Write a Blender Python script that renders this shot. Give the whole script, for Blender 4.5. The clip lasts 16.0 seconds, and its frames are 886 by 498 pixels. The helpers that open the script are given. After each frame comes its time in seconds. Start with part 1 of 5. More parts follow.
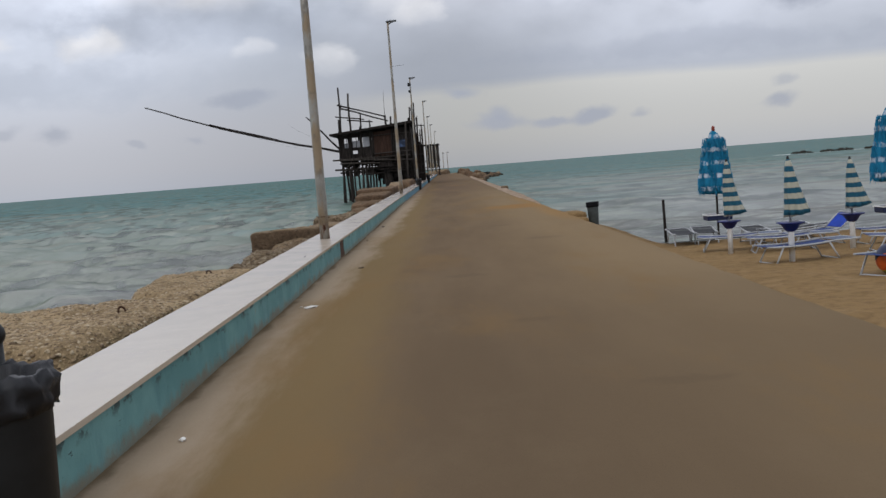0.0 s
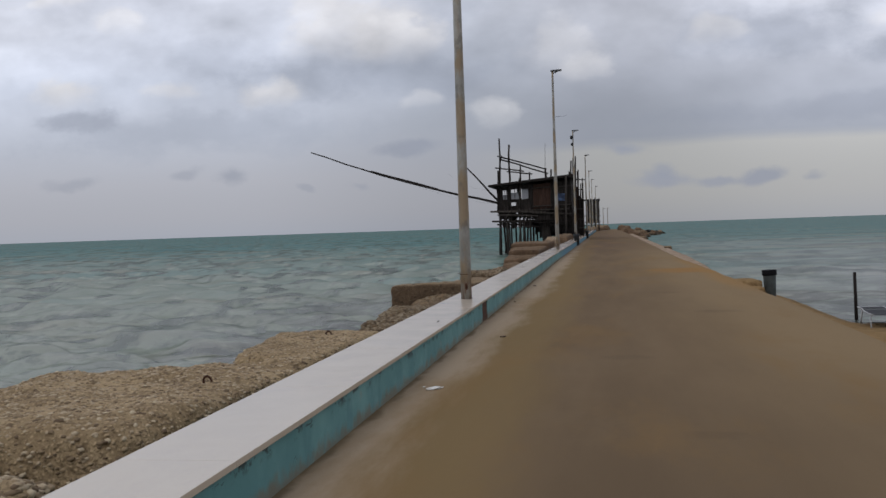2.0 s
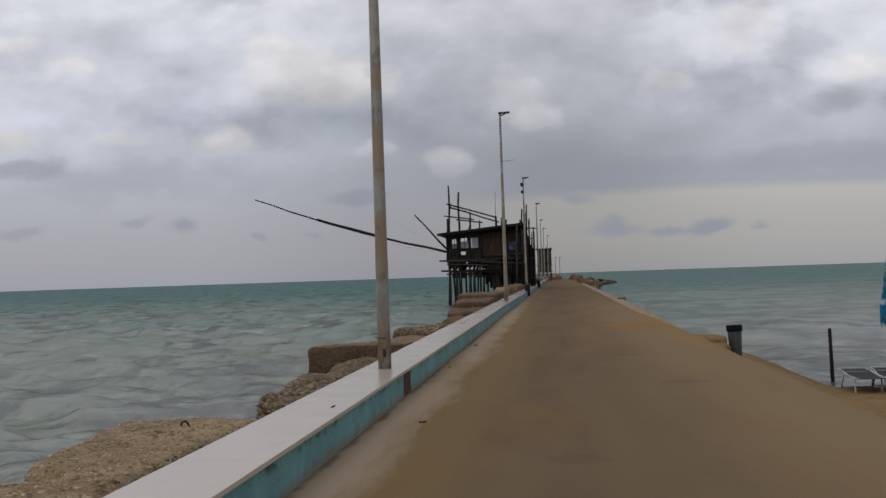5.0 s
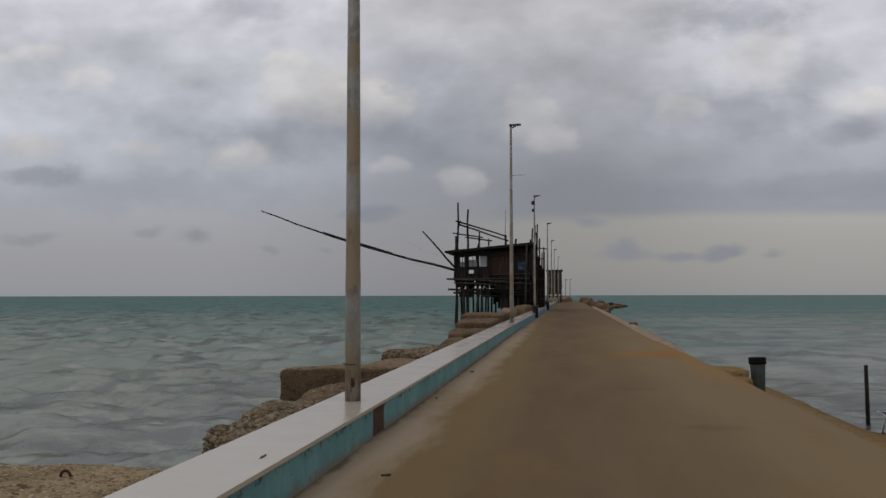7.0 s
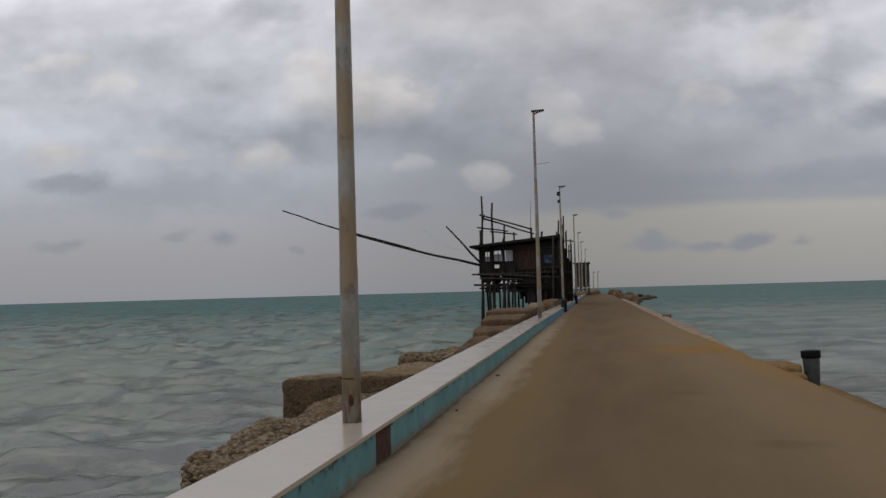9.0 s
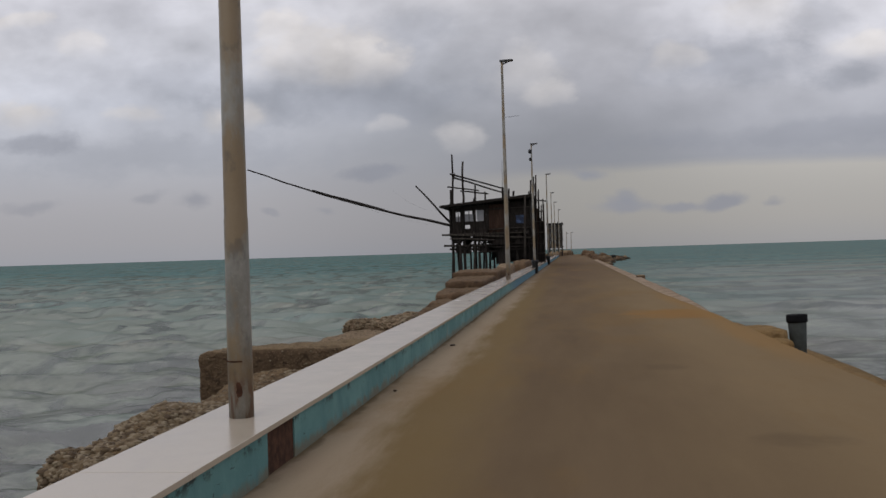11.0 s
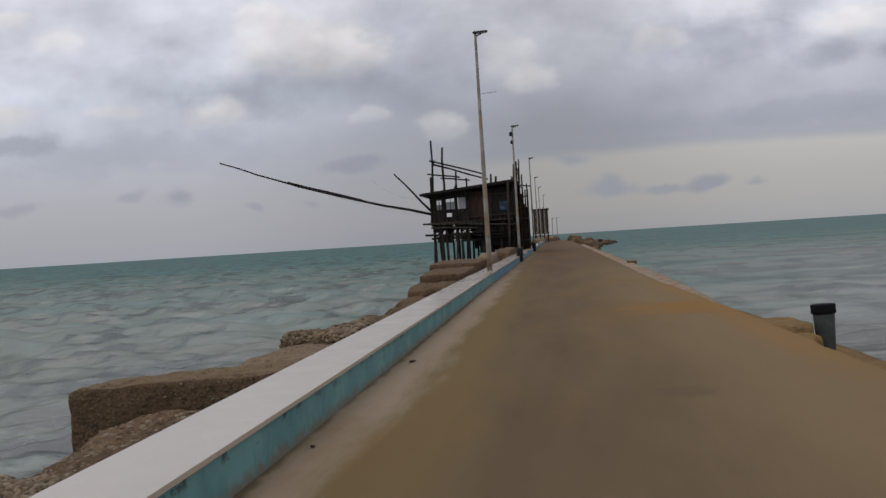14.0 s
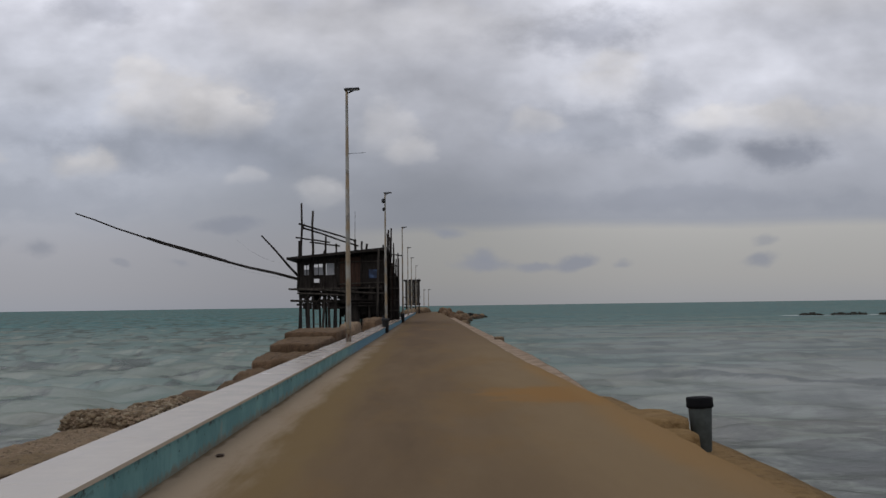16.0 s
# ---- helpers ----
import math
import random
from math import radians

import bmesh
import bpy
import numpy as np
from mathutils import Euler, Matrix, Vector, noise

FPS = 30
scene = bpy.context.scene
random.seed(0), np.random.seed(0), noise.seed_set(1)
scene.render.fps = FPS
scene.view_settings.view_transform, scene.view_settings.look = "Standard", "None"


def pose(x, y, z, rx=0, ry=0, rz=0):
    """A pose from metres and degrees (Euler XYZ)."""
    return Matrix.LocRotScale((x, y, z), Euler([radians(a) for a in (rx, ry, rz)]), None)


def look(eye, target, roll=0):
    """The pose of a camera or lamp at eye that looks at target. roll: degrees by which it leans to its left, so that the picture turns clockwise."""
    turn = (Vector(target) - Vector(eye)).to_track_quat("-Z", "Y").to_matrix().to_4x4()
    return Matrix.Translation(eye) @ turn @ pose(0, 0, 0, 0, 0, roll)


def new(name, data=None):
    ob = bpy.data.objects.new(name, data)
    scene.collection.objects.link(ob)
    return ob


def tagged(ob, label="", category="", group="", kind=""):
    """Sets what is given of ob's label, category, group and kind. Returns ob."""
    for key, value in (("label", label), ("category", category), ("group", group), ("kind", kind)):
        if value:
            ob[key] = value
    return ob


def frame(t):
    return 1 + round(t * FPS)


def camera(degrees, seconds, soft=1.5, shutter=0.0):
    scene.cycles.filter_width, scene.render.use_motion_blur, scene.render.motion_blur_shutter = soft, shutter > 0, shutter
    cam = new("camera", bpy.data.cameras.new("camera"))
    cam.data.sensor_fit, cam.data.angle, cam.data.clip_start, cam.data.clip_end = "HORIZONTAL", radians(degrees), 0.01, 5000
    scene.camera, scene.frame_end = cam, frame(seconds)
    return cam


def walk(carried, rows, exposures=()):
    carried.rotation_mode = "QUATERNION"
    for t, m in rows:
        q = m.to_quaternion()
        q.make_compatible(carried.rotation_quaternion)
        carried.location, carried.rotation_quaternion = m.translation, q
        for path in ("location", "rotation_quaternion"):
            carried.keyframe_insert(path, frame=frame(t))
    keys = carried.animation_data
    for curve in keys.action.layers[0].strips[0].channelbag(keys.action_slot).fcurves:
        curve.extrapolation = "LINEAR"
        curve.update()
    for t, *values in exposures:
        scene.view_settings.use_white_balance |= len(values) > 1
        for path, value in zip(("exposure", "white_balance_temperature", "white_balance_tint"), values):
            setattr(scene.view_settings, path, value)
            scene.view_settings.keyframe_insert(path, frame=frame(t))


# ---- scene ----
cam = camera(49.7, 16.0)
PATH = [
    (0, (-0.424, 0.196, 1.557), (-0.436, 2.168, 1.39), -4.5),
    (0.5, (-0.375, 0.769, 1.555), (-0.406, 2.744, 1.44), -1.6),
    (1, (-0.382, 1.271, 1.6), (-0.453, 3.244, 1.461), -4.9),
    (1.5, (-0.38, 1.819, 1.624), (-0.589, 3.787, 1.582), -3.5),
    (2, (-0.445, 2.284, 1.597), (-0.771, 4.236, 1.555), -1.9),
    (2.5, (-0.454, 2.79, 1.598), (-0.794, 4.737, 1.489), -3.8),
    (3, (-0.456, 3.327, 1.614), (-0.711, 5.289, 1.584), -0.2),
    (3.5, (-0.498, 3.841, 1.637), (-0.833, 5.792, 1.642), -2.7),
    (4, (-0.459, 4.354, 1.618), (-0.651, 6.324, 1.649), -1.1),
    (4.2, (-0.418, 4.526, 1.642), (-0.626, 6.493, 1.677), -2.5),
    (6.3, (-0.357, 6.765, 1.625), (-0.622, 8.723, 1.726), -0.6),
    (6.5, (-0.356, 6.996, 1.6), (-0.563, 8.961, 1.701), -0.9),
    (7, (-0.307, 7.519, 1.614), (-0.556, 9.479, 1.709), -0.1),
    (7.5, (-0.366, 8.001, 1.614), (-0.647, 9.957, 1.71), -1.4),
    (8, (-0.361, 8.496, 1.594), (-0.659, 10.451, 1.685), -1.9),
    (8.5, (-0.384, 8.992, 1.586), (-0.66, 10.95, 1.661), -0.7),
    (9, (-0.425, 9.448, 1.623), (-0.727, 11.401, 1.711), -1.6),
    (9.5, (-0.336, 9.95, 1.598), (-0.623, 11.907, 1.671), -2.0),
    (10, (-0.309, 10.479, 1.555), (-0.576, 12.44, 1.579), -1.1),
    (10.2, (-0.353, 10.721, 1.577), (-0.607, 12.684, 1.57), -2.5),
    (12.3, (-0.221, 12.954, 1.573), (-0.47, 14.917, 1.608), -0.2),
    (12.5, (-0.248, 13.175, 1.573), (-0.504, 15.137, 1.605), -0.6),
    (13, (-0.265, 13.712, 1.607), (-0.474, 15.68, 1.62), -3.6),
    (13.5, (-0.259, 14.268, 1.611), (-0.403, 16.242, 1.631), -4.2),
    (14, (-0.275, 14.85, 1.603), (-0.501, 16.817, 1.586), -3.6),
    (14.5, (-0.223, 15.379, 1.602), (-0.382, 17.351, 1.577), -5.2),
    (15, (-0.101, 15.88, 1.608), (-0.211, 17.857, 1.585), -1.9),
    (15.5, (-0.079, 16.455, 1.623), (-0.038, 18.433, 1.671), -1.1),
    (16, (-0.01, 17.048, 1.604), (0.03, 19.023, 1.72), -0.8),
]
walk(cam, [(t, look(eye, target, roll)) for t, eye, target, roll in PATH],
     exposures=[(0, 0.65, 6350, 9), (1.0, 0.65, 6300, 8), (2.0, 0.35, 6300, 10), (2.5, 0.36, 6300, 10), (3.0, 0.28, 6300, 10), (4.2, 0.22, 6400, 10), (6.5, 0.02, 6650, 9), (7.5, -0.1, 6600, 9), (9.0, -0.02, 6650, 9),
                (10.2, 0.15, 6700, 10), (12.3, 0.15, 6550, 11), (14.0, 0.25, 6500, 11), (15.0, 0.3, 6500, 10), (16.0, 0.05, 6450, 10)])


WATER = -1.3  # sea level, the deck being 0


# ---- world and sun ----
def sky_world():
    w = bpy.data.worlds.new("overcast_sky")
    scene.world = w
    w.use_nodes = True
    nt = w.node_tree
    N, L = nt.nodes, nt.links
    N.clear()

    def math_(op, a, b=None, c=None, clamp=False):
        n = N.new("ShaderNodeMath")
        n.operation, n.use_clamp = op, clamp
        for k, v in enumerate((a, b, c)):
            if v is None:
                continue
            if isinstance(v, (int, float)):
                n.inputs[k].default_value = v
            else:
                L.new(v, n.inputs[k])
        return n.outputs[0]

    def mixc(f, a, b):
        n = N.new("ShaderNodeMix")
        n.data_type = "RGBA"
        for k, v in ((0, f), (6, a), (7, b)):
            if isinstance(v, (int, float)):
                n.inputs[k].default_value = v
            elif isinstance(v, tuple):
                n.inputs[k].default_value = (*v, 1)
            else:
                L.new(v, n.inputs[k])
        return n.outputs[2]

    def smooth(v, a, b):
        n = N.new("ShaderNodeMapRange")
        n.interpolation_type = "SMOOTHSTEP"
        L.new(v, n.inputs[0])
        n.inputs[1].default_value, n.inputs[2].default_value = a, b
        return n.outputs[0]

    co = N.new("ShaderNodeTexCoord").outputs["Generated"]
    sep = N.new("ShaderNodeSeparateXYZ")
    L.new(co, sep.inputs[0])
    ahead = math_("ADD", math_("ABSOLUTE", sep.outputs[1]), 0.08)
    u = math_("DIVIDE", sep.outputs[0], ahead)
    v = math_("DIVIDE", math_("MAXIMUM", sep.outputs[2], 0.0), ahead)
    uv = N.new("ShaderNodeCombineXYZ")
    L.new(u, uv.inputs[0])
    L.new(v, uv.inputs[1])

    def noise_(scale, sx, sy, detail, ox=0.0, rough=0.55):
        mp = N.new("ShaderNodeMapping")
        L.new(uv.outputs[0], mp.inputs[0])
        mp.inputs[1].default_value = (ox, ox * 0.7, 0)
        mp.inputs[3].default_value = (sx, sy, 1)
        n = N.new("ShaderNodeTexNoise")
        L.new(mp.outputs[0], n.inputs["Vector"])
        n.inputs["Scale"].default_value = scale
        n.inputs["Detail"].default_value = detail
        n.inputs["Roughness"].default_value = rough
        return n

    # warped coordinates for the single clouds
    warp = noise_(13.0, 1.0, 1.5, 6, 3.1, 0.52)
    wv = N.new("ShaderNodeVectorMath")
    wv.operation = "MULTIPLY_ADD"
    L.new(warp.outputs["Color"], wv.inputs[0])
    wv.inputs[1].default_value = (0.045, 0.034, 0)
    L.new(uv.outputs[0], wv.inputs[2])
    wsub = N.new("ShaderNodeVectorMath")
    wsub.operation = "SUBTRACT"
    L.new(wv.outputs[0], wsub.inputs[0])
    wsub.inputs[1].default_value = (0.0225, 0.017, 0)

    def ramp_(value, stops):
        r = N.new("ShaderNodeValToRGB")
        L.new(value, r.inputs[0])
        cr = r.color_ramp
        while len(cr.elements) < len(stops):
            cr.elements.new(0.5)
        for e, (p, c) in zip(cr.elements, stops):
            e.position, e.color = p, (*c, 1)
        return r.outputs[0]

    wob = noise_(7.0, 0.8, 2.0, 7, 13.0, 0.6)
    vv = math_("ADD", v, math_("MULTIPLY", math_("SUBTRACT", wob.outputs["Fac"], 0.5), 0.012))
    west = ramp_(v, [(0.0, (0.285, 0.30, 0.335)), (0.02, (0.302, 0.309, 0.34)), (0.055, (0.322, 0.327, 0.358)), (0.10, (0.325, 0.342, 0.383)),
                     (0.16, (0.34, 0.362, 0.41)), (0.23, (0.43, 0.445, 0.485)), (0.31, (0.56, 0.57, 0.62)), (0.6, (0.46, 0.47, 0.51)), (1.0, (0.40, 0.41, 0.44))])
    east = ramp_(vv, [(0.0, (0.288, 0.295, 0.308)), (0.025, (0.322, 0.321, 0.319)), (0.071, (0.360, 0.356, 0.344)), (0.080, (0.262, 0.276, 0.315)),
                      (0.13, (0.305, 0.318, 0.356)), (0.20, (0.385, 0.396, 0.432)), (0.31, (0.47, 0.48, 0.52)), (0.6, (0.44, 0.45, 0.49)), (1.0, (0.39, 0.40, 0.43))])
    col = mixc(smooth(u, -0.16, 0.03), west, east)
    # the cover thins to both sides
    thin = N.new("ShaderNodeVectorMath")
    thin.operation = "SCALE"
    L.new(col, thin.inputs[0])
    side = math_("ADD", math_("MULTIPLY", smooth(math_("MULTIPLY", u, -1.0), 0.10, 0.36), 0.46),
                 math_("MULTIPLY", smooth(u, 0.02, 0.18), math_("SUBTRACT", 0.46, math_("MULTIPLY", smooth(u, 0.26, 0.42), 0.22))))
    mid = math_("SUBTRACT", 1.0, smooth(math_("ABSOLUTE", math_("ADD", u, 0.06)), 0.04, 0.32))
    low_mid = math_("MULTIPLY", mid, math_("SUBTRACT", 1.0, smooth(v, 0.10, 0.18)))
    ends = math_("SUBTRACT", 1.05, math_("MULTIPLY", low_mid, 0.20))
    L.new(math_("MULTIPLY", math_("ADD", 1.0, math_("MULTIPLY", side, smooth(v, 0.03, 0.2))), ends), thin.inputs["Scale"])
    col = thin.outputs[0]
    # thin veils
    big = noise_(2.6, 1.0, 2.2, 6, 1.7, 0.5)
    col = mixc(math_("MULTIPLY", smooth(big.outputs["Fac"], 0.46, 0.72), math_("MULTIPLY", smooth(v, 0.10, 0.2), 0.45)), col, (0.285, 0.303, 0.35))
    lit = noise_(4.2, 1.0, 1.8, 6, 6.3, 0.52)
    col = mixc(math_("MULTIPLY", smooth(lit.outputs["Fac"], 0.5, 0.72), math_("MULTIPLY", smooth(v, 0.14, 0.24), 0.5)), col, (0.57, 0.575, 0.615))

    ragged = noise_(15.0, 1.0, 1.5, 8, 9.4, 0.6)
    fluff = noise_(34.0, 1.0, 1.3, 6, 5.2, 0.55)

    def cloud(col, u0, v0, su, sv, tone, amount):
        d = N.new("ShaderNodeVectorMath")
        d.operation = "SUBTRACT"
        L.new(wsub.outputs[0], d.inputs[0])
        d.inputs[1].default_value = (u0, v0, 0)
        m = N.new("ShaderNodeVectorMath")
        m.operation = "MULTIPLY"
        L.new(d.outputs[0], m.inputs[0])
        m.inputs[1].default_value = (1 / su, 1 / sv, 0)
        l = N.new("ShaderNodeVectorMath")
        l.operation = "LENGTH"
        L.new(m.outputs[0], l.inputs[0])
        near = math_("SUBTRACT", math_("ADD", 1.15, math_("MULTIPLY", math_("SUBTRACT", ragged.outputs["Fac"], 0.5), 2.0)), l.outputs["Value"])
        mask = smooth(near, 0.0, 0.62 if tone[0] > 0.4 else 0.9)
        if tone[0] > 0.4:
            # lit crowns fade out towards their flat bases
            low = N.new("ShaderNodeSeparateXYZ")
            L.new(m.outputs[0], low.inputs[0])
            mask = math_("MULTIPLY", math_("MULTIPLY", mask, smooth(low.outputs[1], -1.2, 0.5)), math_("ADD", 0.55, math_("MULTIPLY", fluff.outputs["Fac"], 0.8)))
        return mixc(math_("MULTIPLY", mask, amount), col, tone)


    DARK, GREY, LIGHT = (0.195, 0.212, 0.265), (0.228, 0.243, 0.29), (0.68, 0.672, 0.675)
    BLUE, PUFF = (0.275, 0.297, 0.348), (0.56, 0.553, 0.555)
    for c in ((-0.21, 0.152, 0.15, 0.032, BLUE, 0.6), (-0.40, 0.105, 0.20, 0.03, BLUE, 0.45), (-0.135, 0.225, 0.05, 0.026, BLUE, 0.4), (-0.38, 0.184, 0.06, 0.022, BLUE, 0.35),
              (-0.245, 0.198, 0.062, 0.030, PUFF, 0.85), (-0.198, 0.190, 0.050, 0.030, PUFF, 0.95), (-0.276, 0.225, 0.034, 0.021, LIGHT, 0.85), (-0.19, 0.20, 0.026, 0.014, LIGHT, 0.6),
              (-0.318, 0.139, 0.036, 0.016, PUFF, 0.8), (-0.326, 0.146, 0.016, 0.010, LIGHT, 0.3), (-0.099, 0.110, 0.026, 0.021, PUFF, 0.42), (-0.102, 0.116, 0.012, 0.008, LIGHT, 0.15),
              (-0.549, 0.152, 0.034, 0.020, PUFF, 0.95), (-0.528, 0.121, 0.055, 0.010, GREY, 0.5), (-0.033, 0.166, 0.036, 0.028, PUFF, 0.45), (-0.015, 0.150, 0.03, 0.016, PUFF, 0.5),
              (-0.551, 0.247, 0.040, 0.010, LIGHT, 0.8), (-0.479, 0.218, 0.034, 0.016, LIGHT, 0.6), (-0.429, 0.146, 0.034, 0.013, PUFF, 0.6), (-0.17, 0.123, 0.02, 0.011, PUFF, 0.35),
              (0.158, 0.17, 0.10, 0.030, BLUE, 0.55), (0.110, 0.174, 0.028, 0.016, PUFF, 0.6), (0.178, 0.212, 0.044, 0.028, PUFF, 0.75), (0.19, 0.232, 0.03, 0.016, LIGHT, 0.6),
              (0.235, 0.205, 0.035, 0.026, BLUE, 0.35), (0.275, 0.180, 0.034, 0.016, LIGHT, 0.75), (0.310, 0.180, 0.046, 0.017, LIGHT, 0.75), (0.361, 0.182, 0.040, 0.019, PUFF, 0.9),
              (0.352, 0.142, 0.062, 0.020, GREY, 0.85), (0.27, 0.150, 0.05, 0.018, BLUE, 0.6), (0.44, 0.175, 0.09, 0.02, PUFF, 0.5), (0.158, 0.268, 0.10, 0.026, GREY, 0.55), (0.25, 0.098, 0.24, 0.016, DARK, 0.3),
              (0.022, 0.070, 0.034, 0.009, GREY, 0.85), (0.056, 0.042, 0.034, 0.010, GREY, 0.85), (0.062, 0.051, 0.014, 0.008, GREY, 0.7), (0.109, 0.042, 0.018, 0.006, GREY, 0.8),
              (0.148, 0.041, 0.028, 0.008, GREY, 0.9), (0.194, 0.038, 0.012, 0.005, GREY, 0.6), (0.326, 0.039, 0.024, 0.007, GREY, 0.8), (0.335, 0.055, 0.016, 0.006, GREY, 0.5),
              (-0.181, 0.079, 0.038, 0.010, GREY, 0.75), (-0.372, 0.058, 0.021, 0.013, GREY, 0.65), (-0.416, 0.066, 0.022, 0.007, GREY, 0.45), (-0.541, 0.057, 0.034, 0.007, GREY, 0.45),
              (-0.23, 0.048, 0.018, 0.006, GREY, 0.5), (-0.29, 0.042, 0.008, 0.004, GREY, 0.5),
              (-0.313, 0.289, 0.04, 0.022, GREY, 0.4), (-0.05, 0.27, 0.2, 0.04, PUFF, 0.4), (0.42, 0.30, 0.12, 0.04, PUFF, 0.5)):
        col = cloud(col, *c)
    # billows: lit from above, grey beneath
    for sc, sx, sy, ox, gain in ((4.5, 1.0, 1.8, 2.2, 0.7), (11.0, 1.0, 1.6, 7.9, 0.5), (24.0, 1.0, 1.5, 4.4, 0.22)):
        a = noise_(sc, sx, sy, 5, ox, 0.48)
        b = noise_(sc, sx, sy, 5, ox, 0.48)
        mp = b.inputs["Vector"].links[0].from_node
        mp.inputs[1].default_value = (ox - 0.012, ox * 0.7 + 0.05, 0)
        k = math_("MULTIPLY", math_("SUBTRACT", a.outputs["Fac"], b.outputs["Fac"]), math_("MULTIPLY", smooth(v, 0.05, 0.2), gain))
        sc_ = N.new("ShaderNodeVectorMath")
        sc_.operation = "SCALE"
        L.new(col, sc_.inputs[0])
        L.new(math_("ADD", 1.0, k), sc_.inputs["Scale"])
        col = sc_.outputs[0]

    # what little clear sky shines through
    nish = N.new("ShaderNodeTexSky")
    nish.sky_type, nish.sun_disc, nish.sun_elevation, nish.sun_rotation = "NISHITA", False, radians(48), radians(200)
    dim = N.new("ShaderNodeVectorMath")
    dim.operation = "SCALE"
    L.new(nish.outputs[0], dim.inputs[0])
    dim.inputs["Scale"].default_value = 0.08
    col = mixc(0.06, col, dim.outputs[0])
    cast = N.new("ShaderNodeVectorMath")
    cast.operation = "MULTIPLY"
    L.new(col, cast.inputs[0])
    cast.inputs[1].default_value = (1.0, 0.984, 0.988)
    bg = N.new("ShaderNodeBackground")
    L.new(cast.outputs[0], bg.inputs[0])
    bg.inputs[1].default_value = 1.0
    out = N.new("ShaderNodeOutputWorld")
    L.new(bg.outputs[0], out.inputs[0])


sky_world()
sun_data = bpy.data.lights.new("sun", "SUN")
sun_data.energy, sun_data.angle, sun_data.color = 0.4, radians(25), (1.0, 0.96, 0.9)
sun = new("sun", sun_data)
sun.matrix_world = look((-8, -14, 22), (0, 8, 0))


# ---- materials ----
class Mat:
    """A small builder of node materials."""

    def __init__(self, name, rough=0.8, metal=0.0, spec=0.3):
        self.m = bpy.data.materials.new(name)
        self.m.use_nodes = True
        self.N, self.L = self.m.node_tree.nodes, self.m.node_tree.links
        self.b = self.N["Principled BSDF"]
        self.b.inputs["Roughness"].default_value = rough
        self.b.inputs["Metallic"].default_value = metal
        self.b.inputs["Specular IOR Level"].default_value = spec
        self.tc = self.N.new("ShaderNodeTexCoord")
        self.geo = self.N.new("ShaderNodeNewGeometry")

    def link(self, a, b):
        self.L.new(a, b)

    def put(self, sock, v):
        if isinstance(v, (int, float)):
            sock.default_value = v
        elif isinstance(v, tuple):
            sock.default_value = (*v, 1) if len(v) == 3 else v
        else:
            self.L.new(v, sock)

    def noise(self, scale, detail=4, stretch=(1, 1, 1), world=True, rough=0.6, off=0.0):
        mp = self.N.new("ShaderNodeMapping")
        self.L.new(self.geo.outputs["Position"] if world else self.tc.outputs["Object"], mp.inputs[0])
        mp.inputs[1].default_value = (off, off, off)
        mp.inputs[3].default_value = stretch
        n = self.N.new("ShaderNodeTexNoise")
        self.L.new(mp.outputs[0], n.inputs["Vector"])
        n.inputs["Scale"].default_value, n.inputs["Detail"].default_value, n.inputs["Roughness"].default_value = scale, detail, rough
        return n.outputs["Fac"]

    def voronoi(self, scale, world=True, feature="F1", out="Distance"):
        n = self.N.new("ShaderNodeTexVoronoi")
        n.feature = feature
        self.L.new(self.geo.outputs["Position"] if world else self.tc.outputs["Object"], n.inputs["Vector"])
        n.inputs["Scale"].default_value = scale
        return n.outputs[out]

    def step(self, v, a, b):
        n = self.N.new("ShaderNodeMapRange")
        n.interpolation_type = "SMOOTHSTEP"
        self.L.new(v, n.inputs[0])
        n.inputs[1].default_value, n.inputs[2].default_value = a, b
        return n.outputs[0]

    def math(self, op, a, b=0.0):
        n = self.N.new("ShaderNodeMath")
        n.operation = op
        self.put(n.inputs[0], a)
        self.put(n.inputs[1], b)
        return n.outputs[0]

    def mix(self, f, a, b):
        n = self.N.new("ShaderNodeMix")
        n.data_type = "RGBA"
        self.put(n.inputs[0], f)
        self.put(n.inputs[6], a)
        self.put(n.inputs[7], b)
        return n.outputs[2]

    def axis(self, k, world=True):
        n = self.N.new("ShaderNodeSeparateXYZ")
        self.L.new(self.geo.outputs["Position"] if world else self.tc.outputs["Object"], n.inputs[0])
        return n.outputs[k]

    def random(self):
        return self.N.new("ShaderNodeObjectInfo").outputs["Random"]

    def island(self):
        return self.geo.outputs["Random Per Island"]

    def color(self, v):
        self.put(self.b.inputs["Base Color"], v)
        return self

    def rough(self, v):
        self.put(self.b.inputs["Roughness"], v)
        return self

    def bump(self, h, strength=0.5, dist=0.02, before=None):
        n = self.N.new("ShaderNodeBump")
        self.L.new(h, n.inputs["Height"])
        n.inputs["Strength"].default_value, n.inputs["Distance"].default_value = strength, dist
        if before is not None:
            self.L.new(before, n.inputs["Normal"])
        self.L.new(n.outputs[0], self.b.inputs["Normal"])
        return n.outputs[0]


